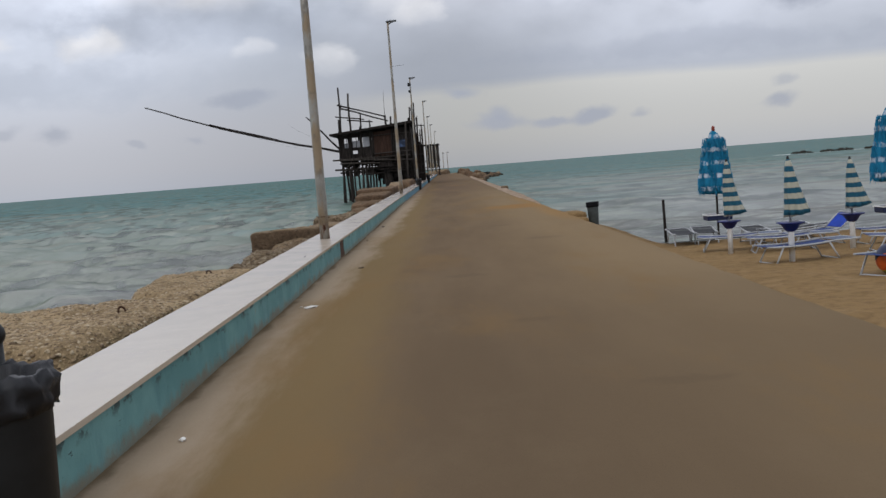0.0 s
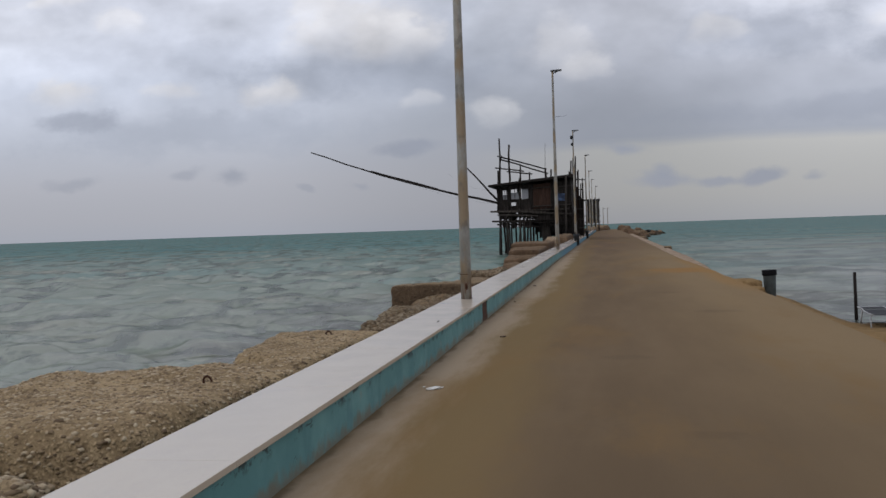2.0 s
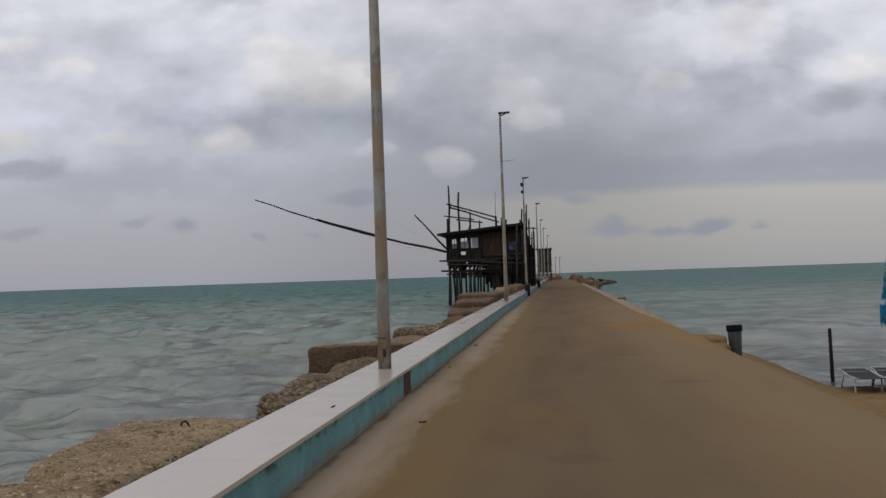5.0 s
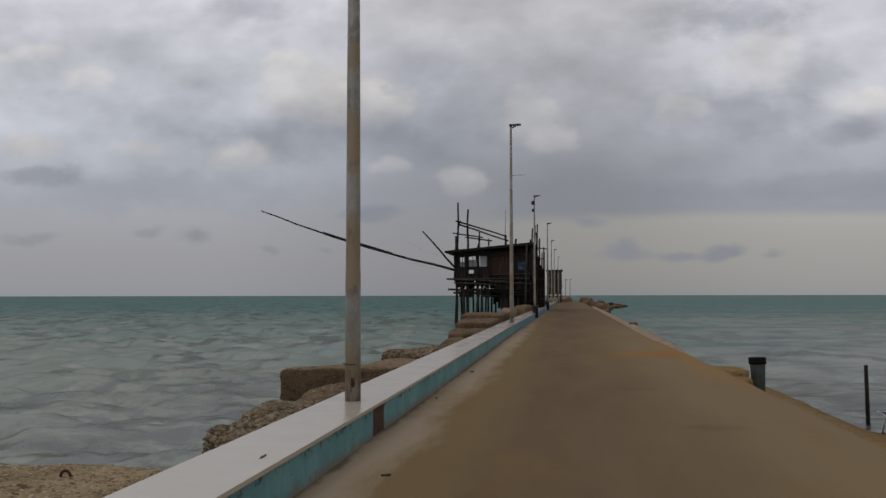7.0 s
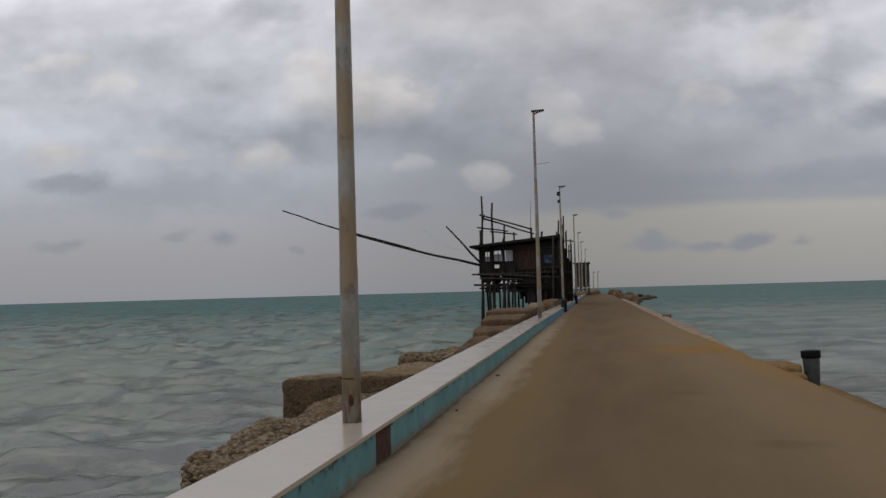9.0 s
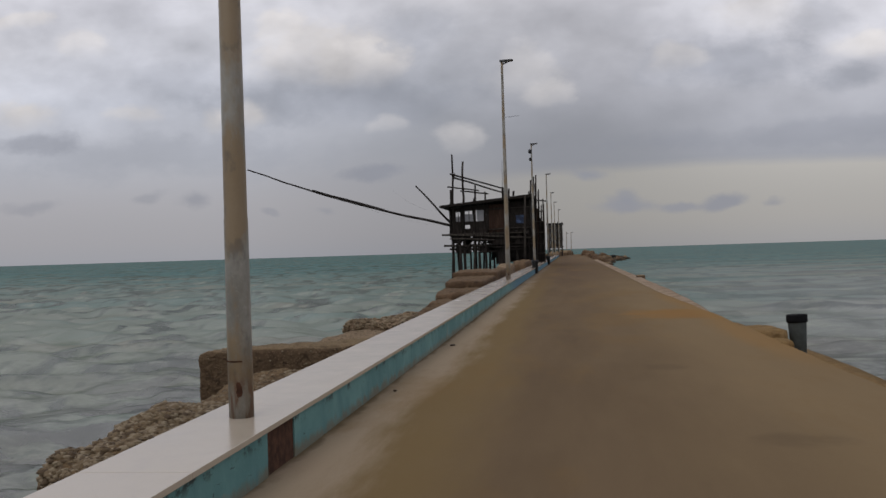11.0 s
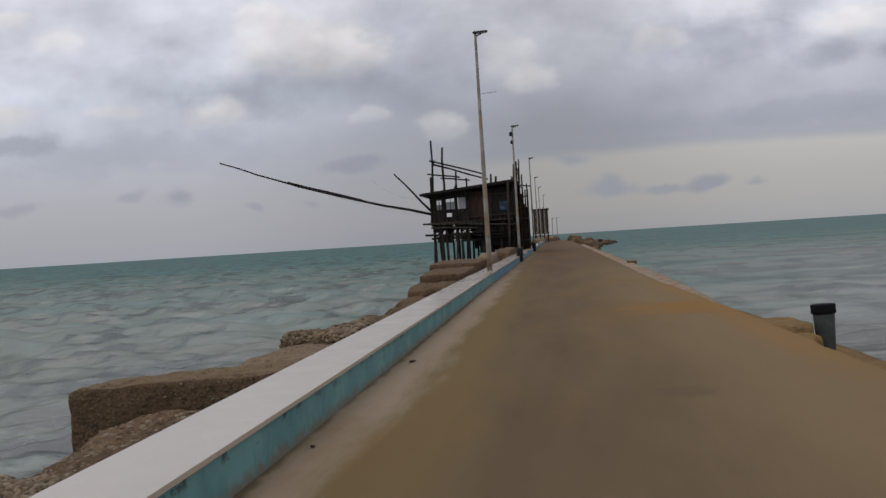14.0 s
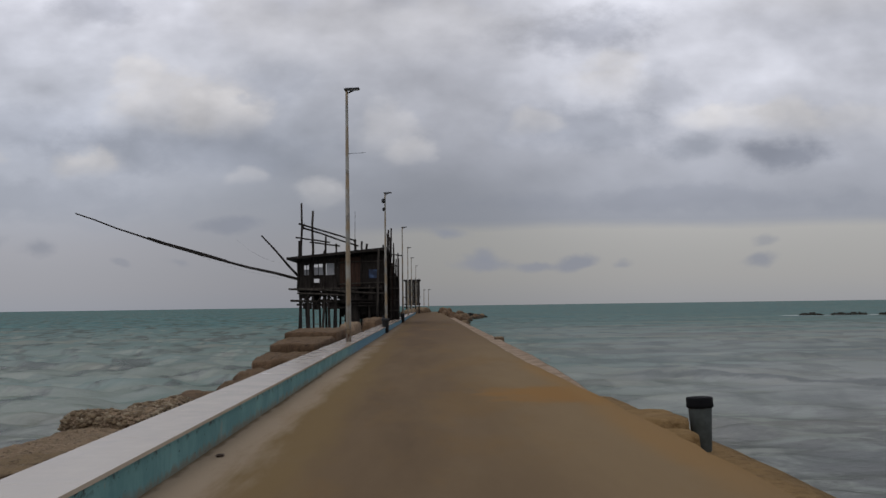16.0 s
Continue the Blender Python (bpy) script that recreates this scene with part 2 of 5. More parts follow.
def plain(name, c, rough=0.6, metal=0.0, spec=0.3, vary=0.25, scale=6.0, bump=0.15):
    """Paint, plastic, cloth: one colour with slight wear at two scales."""
    m = Mat(name, rough, metal, spec)
    dark = tuple(x * (1 - vary) for x in c)
    lite = tuple(min(1, x * (1 + vary * 0.6)) for x in c)
    a = m.mix(m.step(m.noise(scale, 5, world=False), 0.35, 0.7), dark, lite)
    m.color(m.mix(m.math("MULTIPLY", m.noise(scale * 9, 3, world=False), 0.35), a, dark))
    m.bump(m.noise(scale * 14, 3, world=False), bump, 0.004)
    return m.m


def mat_deck():
    m = Mat("worn_concrete_with_sand", 0.95, 0, 0.04)
    x = m.axis(0)
    grain = m.noise(90, 3)
    long = (1, 0.12, 1)
    base = m.mix(m.step(m.noise(0.8, 6, long), 0.35, 0.68), (0.134, 0.093, 0.055), (0.164, 0.115, 0.068))
    base = m.mix(m.math("MULTIPLY", m.step(m.noise(1.6, 7, (1, 0.15, 1)), 0.5, 0.75), 0.22), base, (0.072, 0.053, 0.036))
    wig = m.math("ADD", x, m.math("MULTIPLY", m.math("SUBTRACT", m.noise(0.6, 6, (1, 0.25, 1)), 0.5), 2.2))
    ochre = m.mix(grain, (0.212, 0.150, 0.082), (0.280, 0.202, 0.112))
    base = m.mix(m.math("MULTIPLY", m.step(wig, -0.3, 2.4), 0.68), base, ochre)
    edge = m.math("MULTIPLY", m.math("SUBTRACT", m.noise(1.3, 8, (1, 0.16, 1), off=8.0, rough=0.68), 0.5), 1.25)
    strip = m.math("ADD", x, edge)
    base = m.mix(m.math("MULTIPLY", m.step(strip, -0.7, -1.5), 0.75), base, m.mix(grain, (0.166, 0.113, 0.050), (0.206, 0.144, 0.066)))
    base = m.mix(m.math("MULTIPLY", m.step(strip, -1.66, -2.14), 0.9), base, m.mix(grain, (0.285, 0.225, 0.160), (0.345, 0.275, 0.20)))
    for cx, cy, rx, ry in ((0.35, 9.6, 0.28, 0.16), (1.1, 6.6, 0.35, 0.14), (0.9, 24.3, 0.3, 0.35), (-0.2, 13.8, 0.3, 0.25), (1.5, 19.5, 0.4, 0.3)):
        ax = m.math("DIVIDE", m.math("SUBTRACT", x, cx), rx)
        ay = m.math("DIVIDE", m.math("SUBTRACT", m.axis(1), cy), ry)
        near = m.math("ADD", m.math("ADD", m.math("MULTIPLY", ax, ax), m.math("MULTIPLY", ay, ay)), m.math("MULTIPLY", m.math("SUBTRACT", m.noise(4.0, 6), 0.5), 3.0))
        base = m.mix(m.math("MULTIPLY", m.step(near, 1.4, 0.0), 0.25), base, (0.062, 0.045, 0.032))
    # darker towards the landward end, and darker again far out
    land = m.math("MULTIPLY", m.step(m.math("ADD", m.axis(1), m.math("MULTIPLY", m.noise(0.5, 6, (1, 0.4, 1), off=23.0), 6.0)), 17.0, 9.0), m.step(x, -1.6, -0.6))
    base = m.mix(m.math("MULTIPLY", land, 0.5), base, (0.106, 0.075, 0.046))
    out = m.step(m.math("ADD", m.axis(1), m.math("MULTIPLY", m.noise(0.2, 5, off=27.0), 20.0)), 48.0, 85.0)
    base = m.mix(m.math("MULTIPLY", out, 0.6), base, (0.108, 0.072, 0.048))
    patch = m.step(m.noise(0.55, 7, (1, 0.34, 1), off=4.0, rough=0.66), 0.50, 0.66)
    base = m.mix(m.math("MULTIPLY", patch, 0.45), base, (0.190, 0.118, 0.050))
    # an orange spill of sand near the edge
    dx = m.math("DIVIDE", m.math("SUBTRACT", x, 2.6), 1.8)
    dy = m.math("DIVIDE", m.math("SUBTRACT", m.axis(1), 34.2), 2.0)
    far2 = m.math("ADD", m.math("ADD", m.math("MULTIPLY", dx, dx), m.math("MULTIPLY", dy, dy)), m.math("MULTIPLY", m.math("SUBTRACT", m.noise(1.4, 6), 0.5), 2.2))
    base = m.mix(m.math("MULTIPLY", m.step(far2, 1.1, 0.2), 0.85), base, (0.25, 0.135, 0.045))
    base = m.mix(m.math("MULTIPLY", m.step(m.noise(0.9, 7, (1, 0.5, 1), off=15.0, rough=0.7), 0.5, 0.68), 0.16), base, (0.19, 0.14, 0.085))
    rim = m.math("MULTIPLY", m.step(m.math("ADD", x, m.math("MULTIPLY", m.noise(0.8, 6, (1, 0.3, 1), off=19.0), 0.9)), 2.75, 3.25), m.math("MULTIPLY", m.step(m.axis(1), 22.0, 28.0), m.step(m.axis(1), 48.0, 40.0)))
    base = m.mix(m.math("MULTIPLY", rim, 0.7), base, (0.26, 0.155, 0.062))
    gut = m.step(m.math("ADD", x, m.math("MULTIPLY", m.noise(3.0, 6, (1, 0.5, 1)), 0.3)), -2.22, -2.33)
    base = m.mix(m.math("MULTIPLY", gut, 0.75), base, (0.095, 0.068, 0.038))
    base = m.mix(m.math("MULTIPLY", m.step(grain, 0.52, 0.72), 0.25), base, (0.06, 0.046, 0.032))
    m.color(base)
    m.bump(m.noise(140, 3), 0.3, 0.004, m.bump(m.noise(5, 5), 0.12, 0.02))
    return m.m


def mat_sand():
    m = Mat("damp_beach_sand", 0.97, 0, 0.04)
    z = m.axis(2)
    c = m.mix(m.noise(1.1, 6), (0.235, 0.150, 0.068), (0.315, 0.210, 0.100))
    c = m.mix(m.math("MULTIPLY", m.step(m.noise(6, 5), 0.45, 0.68), 0.65), c, (0.155, 0.096, 0.045))
    c = m.mix(m.math("MULTIPLY", m.step(m.noise(2.3, 6, off=5.0), 0.52, 0.66), 0.4), c, (0.37, 0.26, 0.14))
    wet = m.step(m.math("ADD", z, m.math("MULTIPLY", m.noise(0.8, 4), 0.16)), -0.88, -1.0)
    c = m.mix(m.math("MULTIPLY", wet, 0.75), c, (0.13, 0.09, 0.05))
    c = m.mix(m.math("MULTIPLY", m.noise(160, 2), 0.3), c, (0.15, 0.10, 0.05))
    m.color(c)
    m.bump(m.noise(60, 4), 0.4, 0.01, m.bump(m.noise(4.5, 5), 1.0, 0.14))
    return m.m


def mat_ledge():
    m = Mat("pale_sandy_concrete", 0.95, 0, 0.05)
    c = m.mix(m.step(m.noise(1.3, 6), 0.35, 0.7), (0.23, 0.165, 0.11), (0.37, 0.29, 0.22))
    c = m.mix(m.math("MULTIPLY", m.step(m.noise(5, 6), 0.5, 0.7), 0.5), c, (0.17, 0.115, 0.065))
    m.color(c)
    m.bump(m.noise(30, 4), 0.4, 0.01)
    return m.m


def mat_sea():
    m = Mat("grey_green_sea", 0.2, 0, 0.42)
    x, y = m.axis(0), m.axis(1)
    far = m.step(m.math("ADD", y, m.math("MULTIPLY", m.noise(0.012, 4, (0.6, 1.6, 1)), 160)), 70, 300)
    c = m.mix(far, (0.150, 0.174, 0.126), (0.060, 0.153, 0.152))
    # paler, greyer water in the lee of the pier
    lee = m.math("MULTIPLY", m.step(x, 2.0, 14.0), m.math("SUBTRACT", 1.0, m.math("MULTIPLY", far, 0.85)))
    c = m.mix(m.math("MULTIPLY", lee, 0.8), c, (0.262, 0.276, 0.270))
    mud = m.noise(0.13, 6, (0.4, 1.3, 1), off=11.0)
    c = m.mix(m.math("MULTIPLY", m.step(mud, 0.48, 0.66), 0.5), c, (0.185, 0.172, 0.122))
    band = m.noise(0.07, 4, (0.3, 1.4, 1), off=21.0)
    c = m.mix(m.math("MULTIPLY", m.step(band, 0.48, 0.66), 0.6), c, (0.085, 0.165, 0.145))
    # dark streaks paint in the shaded wave fronts; paler streaks lie between them
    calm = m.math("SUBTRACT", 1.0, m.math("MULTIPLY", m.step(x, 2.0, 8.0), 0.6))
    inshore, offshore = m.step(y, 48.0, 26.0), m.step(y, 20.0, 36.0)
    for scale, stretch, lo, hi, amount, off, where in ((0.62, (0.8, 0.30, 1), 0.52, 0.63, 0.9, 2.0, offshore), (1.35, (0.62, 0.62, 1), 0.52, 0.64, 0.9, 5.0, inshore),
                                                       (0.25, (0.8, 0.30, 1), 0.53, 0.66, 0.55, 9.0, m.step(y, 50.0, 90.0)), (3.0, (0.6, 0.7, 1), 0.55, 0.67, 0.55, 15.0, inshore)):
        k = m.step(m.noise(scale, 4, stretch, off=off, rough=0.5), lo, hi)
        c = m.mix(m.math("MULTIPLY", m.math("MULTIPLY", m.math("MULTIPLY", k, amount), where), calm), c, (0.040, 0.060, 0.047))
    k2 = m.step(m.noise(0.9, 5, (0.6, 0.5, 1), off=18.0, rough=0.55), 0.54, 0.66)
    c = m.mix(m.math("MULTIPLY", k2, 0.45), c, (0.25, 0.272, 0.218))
    # rock and weed showing through close to the wall
    weed = m.math("MULTIPLY", m.step(m.noise(0.9, 6, (0.6, 1.0, 1), off=9.0, rough=0.65), 0.38, 0.54), m.math("MULTIPLY", m.step(x, -15.0, -8.0), m.step(y, 52.0, 32.0)))
    c = m.mix(m.math("MULTIPLY", weed, 0.75), c, (0.040, 0.043, 0.040))
    # dark wave lines off the beach, their shade put into the water colour
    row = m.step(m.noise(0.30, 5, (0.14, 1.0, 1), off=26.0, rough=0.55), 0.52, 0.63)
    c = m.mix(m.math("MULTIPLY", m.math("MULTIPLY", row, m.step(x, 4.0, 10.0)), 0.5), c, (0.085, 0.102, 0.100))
    # shaded front of the one larger swell off the beach, painted as colour
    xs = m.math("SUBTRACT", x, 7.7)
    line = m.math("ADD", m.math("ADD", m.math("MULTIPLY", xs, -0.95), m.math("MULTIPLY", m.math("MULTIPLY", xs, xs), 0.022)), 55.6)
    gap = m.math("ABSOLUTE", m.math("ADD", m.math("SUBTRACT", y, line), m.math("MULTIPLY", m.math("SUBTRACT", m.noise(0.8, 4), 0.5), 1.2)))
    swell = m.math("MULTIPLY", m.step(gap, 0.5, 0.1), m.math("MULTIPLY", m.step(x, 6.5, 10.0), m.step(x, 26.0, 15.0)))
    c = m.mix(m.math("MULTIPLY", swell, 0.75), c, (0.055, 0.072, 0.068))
    # foam on a few crests
    cap = m.math("MULTIPLY", m.step(m.noise(0.24, 8, (0.55, 2.0, 1), off=31.0, rough=0.7), 0.69, 0.72), m.math("MULTIPLY", m.step(m.axis(2), WATER + 0.02, WATER + 0.16), 0.8))
    # broken water round the rocks
    froth = m.noise(2.6, 7, (0.7, 1.2, 1), off=3.0, rough=0.7)
    for x0, y0, rx, ry, edge in ((-4.6, 35.2, 1.0, 1.5, 0.42), (-5.6, 21.0, 0.8, 2.5, 0.56), (-5.7, 25.5, 0.6, 3.0, 0.57), (72.0, 201.0, 3.5, 3.0, 0.40), (86.0, 197.5, 18.0, 5.0, 0.47), (-6.2, 48.0, 1.3, 5.0, 0.56)):
        ax = m.math("DIVIDE", m.math("SUBTRACT", x, x0), rx)
        ay = m.math("DIVIDE", m.math("SUBTRACT", y, y0), ry)
        near = m.step(m.math("ADD", m.math("MULTIPLY", ax, ax), m.math("MULTIPLY", ay, ay)), 1.2, 0.2)
        cap = m.math("MAXIMUM", cap, m.math("MULTIPLY", m.math("MULTIPLY", near, m.step(froth, edge, edge + 0.07)), 0.85))
    c = m.mix(cap, c, (0.62, 0.64, 0.63))
    n2 = m.bump(m.noise(2.6, 4, (0.55, 1.0, 1), rough=0.6), 0.5, 0.10)
    body, gloss, both = m.N.new("ShaderNodeBsdfDiffuse"), m.N.new("ShaderNodeBsdfGlossy"), m.N.new("ShaderNodeMixShader")
    m.put(body.inputs[0], c)
    m.link(n2, body.inputs["Normal"])
    m.link(n2, gloss.inputs["Normal"])
    gloss.inputs["Roughness"].default_value = 0.2
    fr = m.N.new("ShaderNodeFresnel")
    fr.inputs[0].default_value = 1.33
    m.link(n2, fr.inputs["Normal"])
    sheen = m.math("ADD", 0.02, m.math("MULTIPLY", m.math("MINIMUM", fr.outputs[0], 0.8), 0.25))
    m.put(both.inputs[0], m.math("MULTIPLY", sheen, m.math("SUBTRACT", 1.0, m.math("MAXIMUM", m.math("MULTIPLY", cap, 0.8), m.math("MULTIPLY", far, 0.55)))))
    m.link(body.outputs[0], both.inputs[1])
    m.link(gloss.outputs[0], both.inputs[2])
    m.link(both.outputs[0], m.N["Material Output"].inputs[0])
    return m.m


def mat_teal():
    m = Mat("peeling_turquoise_paint", 0.75, 0, 0.25)
    z = m.axis(2)
    c = m.mix(m.step(m.noise(1.3, 5, (1, 1, 1)), 0.35, 0.7), (0.092, 0.218, 0.222), (0.145, 0.298, 0.295))
    c = m.mix(m.math("MULTIPLY", m.step(m.noise(5, 6, (1, 1, 0.3)), 0.5, 0.72), 0.5), c, (0.07, 0.165, 0.185))
    chip = m.step(m.noise(7.5, 7, (1, 0.6, 2.2), rough=0.7), 0.655, 0.685)
    c = m.mix(m.math("MULTIPLY", chip, 0.85), c, (0.035, 0.045, 0.048))
    bare = m.step(m.noise(2.2, 6, off=7.0), 0.64, 0.7)
    c = m.mix(m.math("MULTIPLY", bare, 0.55), c, (0.24, 0.25, 0.22))
    foot = m.step(m.math("ADD", z, m.math("MULTIPLY", m.noise(5.0, 6), 0.30)), 0.27, 0.15)
    c = m.mix(m.math("MULTIPLY", foot, 0.8), c, (0.17, 0.135, 0.09))
    crack = m.math("MULTIPLY", m.step(z, 0.22, 0.31), m.step(m.noise(6.0, 7, (1, 0.7, 1), off=12.0, rough=0.72), 0.53, 0.6))
    c = m.mix(m.math("MULTIPLY", crack, 0.85), c, (0.028, 0.034, 0.034))
    c = m.mix(m.math("MULTIPLY", m.step(m.axis(1), 46, 53), 0.6), c, (0.055, 0.16, 0.27))
    m.color(c)
    m.bump(m.noise(40, 4), 0.35, 0.006, m.bump(chip, 0.6, -0.006))
    return m.m


def mat_cap():
    m = Mat("pale_stone_coping", 0.42, 0, 0.4)
    c = m.mix(m.noise(0.9, 5), (0.405, 0.352, 0.280), (0.487, 0.428, 0.344))
    c = m.mix(m.math("MULTIPLY", m.random(), 0.35), c, (0.43, 0.37, 0.31))
    c = m.mix(m.math("MULTIPLY", m.step(m.noise(4, 6, (1, 0.4, 1)), 0.5, 0.75), 0.5), c, (0.40, 0.35, 0.30))
    c = m.mix(m.math("MULTIPLY", m.step(m.noise(60, 3), 0.55, 0.75), 0.25), c, (0.33, 0.30, 0.27))
    worn = m.math("MULTIPLY", m.step(m.axis(1), 30, 52), m.math("ADD", 0.35, m.math("MULTIPLY", m.step(m.noise(0.9, 6, (1, 0.4, 1), off=6.0), 0.42, 0.62), 0.5)))
    c = m.mix(worn, c, (0.25, 0.195, 0.16))
    m.color(c)
    m.rough(m.math("ADD", m.math("MULTIPLY", m.noise(2.0, 4), 0.24), 0.1))
    m.bump(m.noise(35, 4), 0.15, 0.004)
    return m.m


def mat_rock(name, a, b, dark, sand=0.0):
    m = Mat(name, 0.95, 0, 0.15)
    c = m.mix(m.step(m.noise(1.4, 6), 0.35, 0.68), a, b)
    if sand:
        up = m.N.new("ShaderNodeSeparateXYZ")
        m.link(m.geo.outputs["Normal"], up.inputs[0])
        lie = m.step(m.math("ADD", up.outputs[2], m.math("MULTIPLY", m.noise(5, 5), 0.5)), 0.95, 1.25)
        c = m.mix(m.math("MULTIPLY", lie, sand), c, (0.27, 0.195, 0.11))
    c = m.mix(m.math("MULTIPLY", m.step(m.noise(9, 6), 0.48, 0.7), 0.7), c, dark)
    # dark blotches colour in the shade of small cavities
    hole = m.step(m.noise(3.4, 7, off=4.0, rough=0.68), 0.60, 0.67)
    c = m.mix(m.math("MULTIPLY", hole, 0.8), c, tuple(k * 0.55 for k in dark))
    v = m.voronoi(26)
    c = m.mix(m.math("MULTIPLY", m.step(v, 0.42, 0.14), 0.45), c, tuple(min(1, k * 1.5) for k in b))
    wet = m.step(m.math("ADD", m.axis(2), m.math("MULTIPLY", m.noise(2, 4), 0.3)), -0.55, -0.85)
    c = m.mix(m.math("MULTIPLY", wet, 0.75), c, (0.035, 0.036, 0.028))
    m.color(c)
    m.bump(v, 0.6, -0.03, m.bump(m.noise(6, 8, rough=0.7), 0.9, 0.09))
    return m.m


def mat_pebble(name="mixed_pebbles", dim=1.0):
    m = Mat(name, 0.8, 0, 0.25)
    ramp = m.N.new("ShaderNodeValToRGB")
    m.L.new(m.island(), ramp.inputs[0])
    e = ramp.color_ramp.elements
    e[0].position, e[0].color = 0.0, (0.11 * dim, 0.072 * dim, 0.042 * dim, 1)
    e[1].position, e[1].color = 1.0, (0.56 * dim, 0.465 * dim, 0.32 * dim, 1)
    k = e.new(0.55)
    k.color = (0.32 * dim, 0.235 * dim, 0.135 * dim, 1)
    m.color(m.mix(m.math("MULTIPLY", m.noise(40, 3), 0.5), ramp.outputs[0], (0.12, 0.085, 0.055)))
    m.bump(m.noise(90, 3), 0.3, 0.004)
    return m.m


def mat_wood(name, a, b, scale=1.0):
    m = Mat(name, 0.88, 0, 0.2)
    g = m.noise(7 * scale, 6, (1, 1, 0.16), world=False)
    c = m.mix(m.step(g, 0.35, 0.68), a, b)
    c = m.mix(m.math("MULTIPLY", m.random(), 0.5), c, tuple(k * 0.45 for k in a))
    c = m.mix(m.math("MULTIPLY", m.step(m.noise(1.2, 5), 0.45, 0.7), 0.5), c, tuple(k * 0.55 for k in b))
    m.color(c)
    m.bump(g, 0.6, 0.02)
    return m.m


def mat_pole():
    m = Mat("stained_galvanised_steel", 0.5, 0.25, 0.4)
    c = m.mix(m.step(m.noise(2.2, 6, (1, 1, 0.35), world=False), 0.32, 0.68), (0.150, 0.143, 0.122), (0.33, 0.325, 0.295))
    c = m.mix(m.math("MULTIPLY", m.step(m.noise(9, 5, (1, 1, 0.12), world=False), 0.5, 0.74), 0.55), c, (0.19, 0.125, 0.075))
    c = m.mix(m.math("MULTIPLY", m.step(m.noise(26, 4, world=False), 0.5, 0.75), 0.3), c, (0.36, 0.35, 0.32))
    c = m.mix(m.math("MULTIPLY", m.step(m.noise(3.1, 5, (1, 1, 0.5), world=False, off=9.0), 0.47, 0.62), 0.8), c, (0.225, 0.160, 0.088))
    c = m.mix(m.math("MULTIPLY", m.step(m.noise(4.4, 4, (1, 1, 0.6), world=False, off=5.0), 0.56, 0.66), 0.5), c, (0.09, 0.083, 0.075))
    z = m.axis(2, world=False)
    run = m.math("MULTIPLY", m.step(m.math("ADD", z, m.math("MULTIPLY", m.noise(9, 5, (1, 1, 0.3), world=False), 0.35)), 0.55, 0.36), m.step(m.noise(13, 5, (1, 1, 0.25), world=False, off=2.0), 0.46, 0.6))
    c = m.mix(m.math("MULTIPLY", run, 0.8), c, (0.15, 0.065, 0.028))
    m.color(c)
    m.bump(m.noise(60, 4, world=False), 0.25, 0.004)
    return m.m


def mat_stripes(name, a, b, width):
    """Cloth with woven stripes at right angles to its own z."""
    m = Mat(name, 0.9, 0, 0.15)
    z = m.math("ADD", m.axis(2, world=False), m.math("MULTIPLY", m.noise(7, 3, world=False), 0.035))
    s = m.math("SINE", m.math("MULTIPLY", z, 2 * math.pi / width))
    c = m.mix(m.step(s, -0.12, 0.12), a, b)
    c = m.mix(m.math("MULTIPLY", m.noise(14, 4, world=False), 0.3), c, tuple(k * 0.5 for k in a))
    m.color(c)
    m.bump(m.noise(120, 2, world=False), 0.2, 0.003)
    return m.m


def mat_fringe():
    m = Mat("blue_and_white_raffia", 0.9, 0, 0.15)
    z = m.math("ADD", m.axis(2, world=False), m.math("MULTIPLY", m.noise(9, 4, (1, 1, 0.4), world=False), 0.16))
    s = m.math("SINE", m.math("MULTIPLY", z, 2 * math.pi / 0.37))
    white = m.math("MULTIPLY", m.step(s, 0.35, 0.8), m.step(m.noise(6, 4, (1, 1, 0.5), world=False, off=3.0), 0.44, 0.6))
    c = m.mix(m.noise(16, 4, (1, 1, 0.25), world=False), (0.006, 0.085, 0.17), (0.020, 0.22, 0.38))
    c = m.mix(m.math("MULTIPLY", white, 0.85), c, (0.50, 0.56, 0.62))
    m.color(c)
    m.bump(m.noise(40, 4, (1, 1, 0.2), world=False), 0.6, 0.02)
    return m.m


M_DECK, M_SAND, M_SEA, M_TEAL, M_CAP = mat_deck(), mat_sand(), mat_sea(), mat_teal(), mat_cap()
M_SHELLROCK = mat_rock("shelly_conglomerate", (0.27, 0.195, 0.108), (0.42, 0.315, 0.185), (0.11, 0.072, 0.038))
M_DARKSHELL = mat_rock("dark_shelly_conglomerate", (0.115, 0.075, 0.040), (0.205, 0.140, 0.078), (0.050, 0.033, 0.020))
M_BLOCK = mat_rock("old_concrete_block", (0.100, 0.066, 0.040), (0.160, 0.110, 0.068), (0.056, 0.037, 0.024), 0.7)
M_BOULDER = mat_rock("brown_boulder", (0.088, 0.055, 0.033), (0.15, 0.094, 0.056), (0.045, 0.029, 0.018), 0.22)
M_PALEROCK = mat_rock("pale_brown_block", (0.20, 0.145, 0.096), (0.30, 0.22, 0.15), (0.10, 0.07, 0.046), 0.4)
M_PEBBLE, M_PEBBLEMID, M_PEBBLEDARK = mat_pebble(), mat_pebble("brown_pebbles", 0.56), mat_pebble("dull_pebbles", 0.55)
M_WETROCK = mat_rock("wet_black_rock", (0.014, 0.014, 0.012), (0.03, 0.028, 0.024), (0.008, 0.008, 0.007))
M_OLDWOOD = mat_wood("weathered_dark_timber", (0.013, 0.010, 0.009), (0.034, 0.028, 0.024))
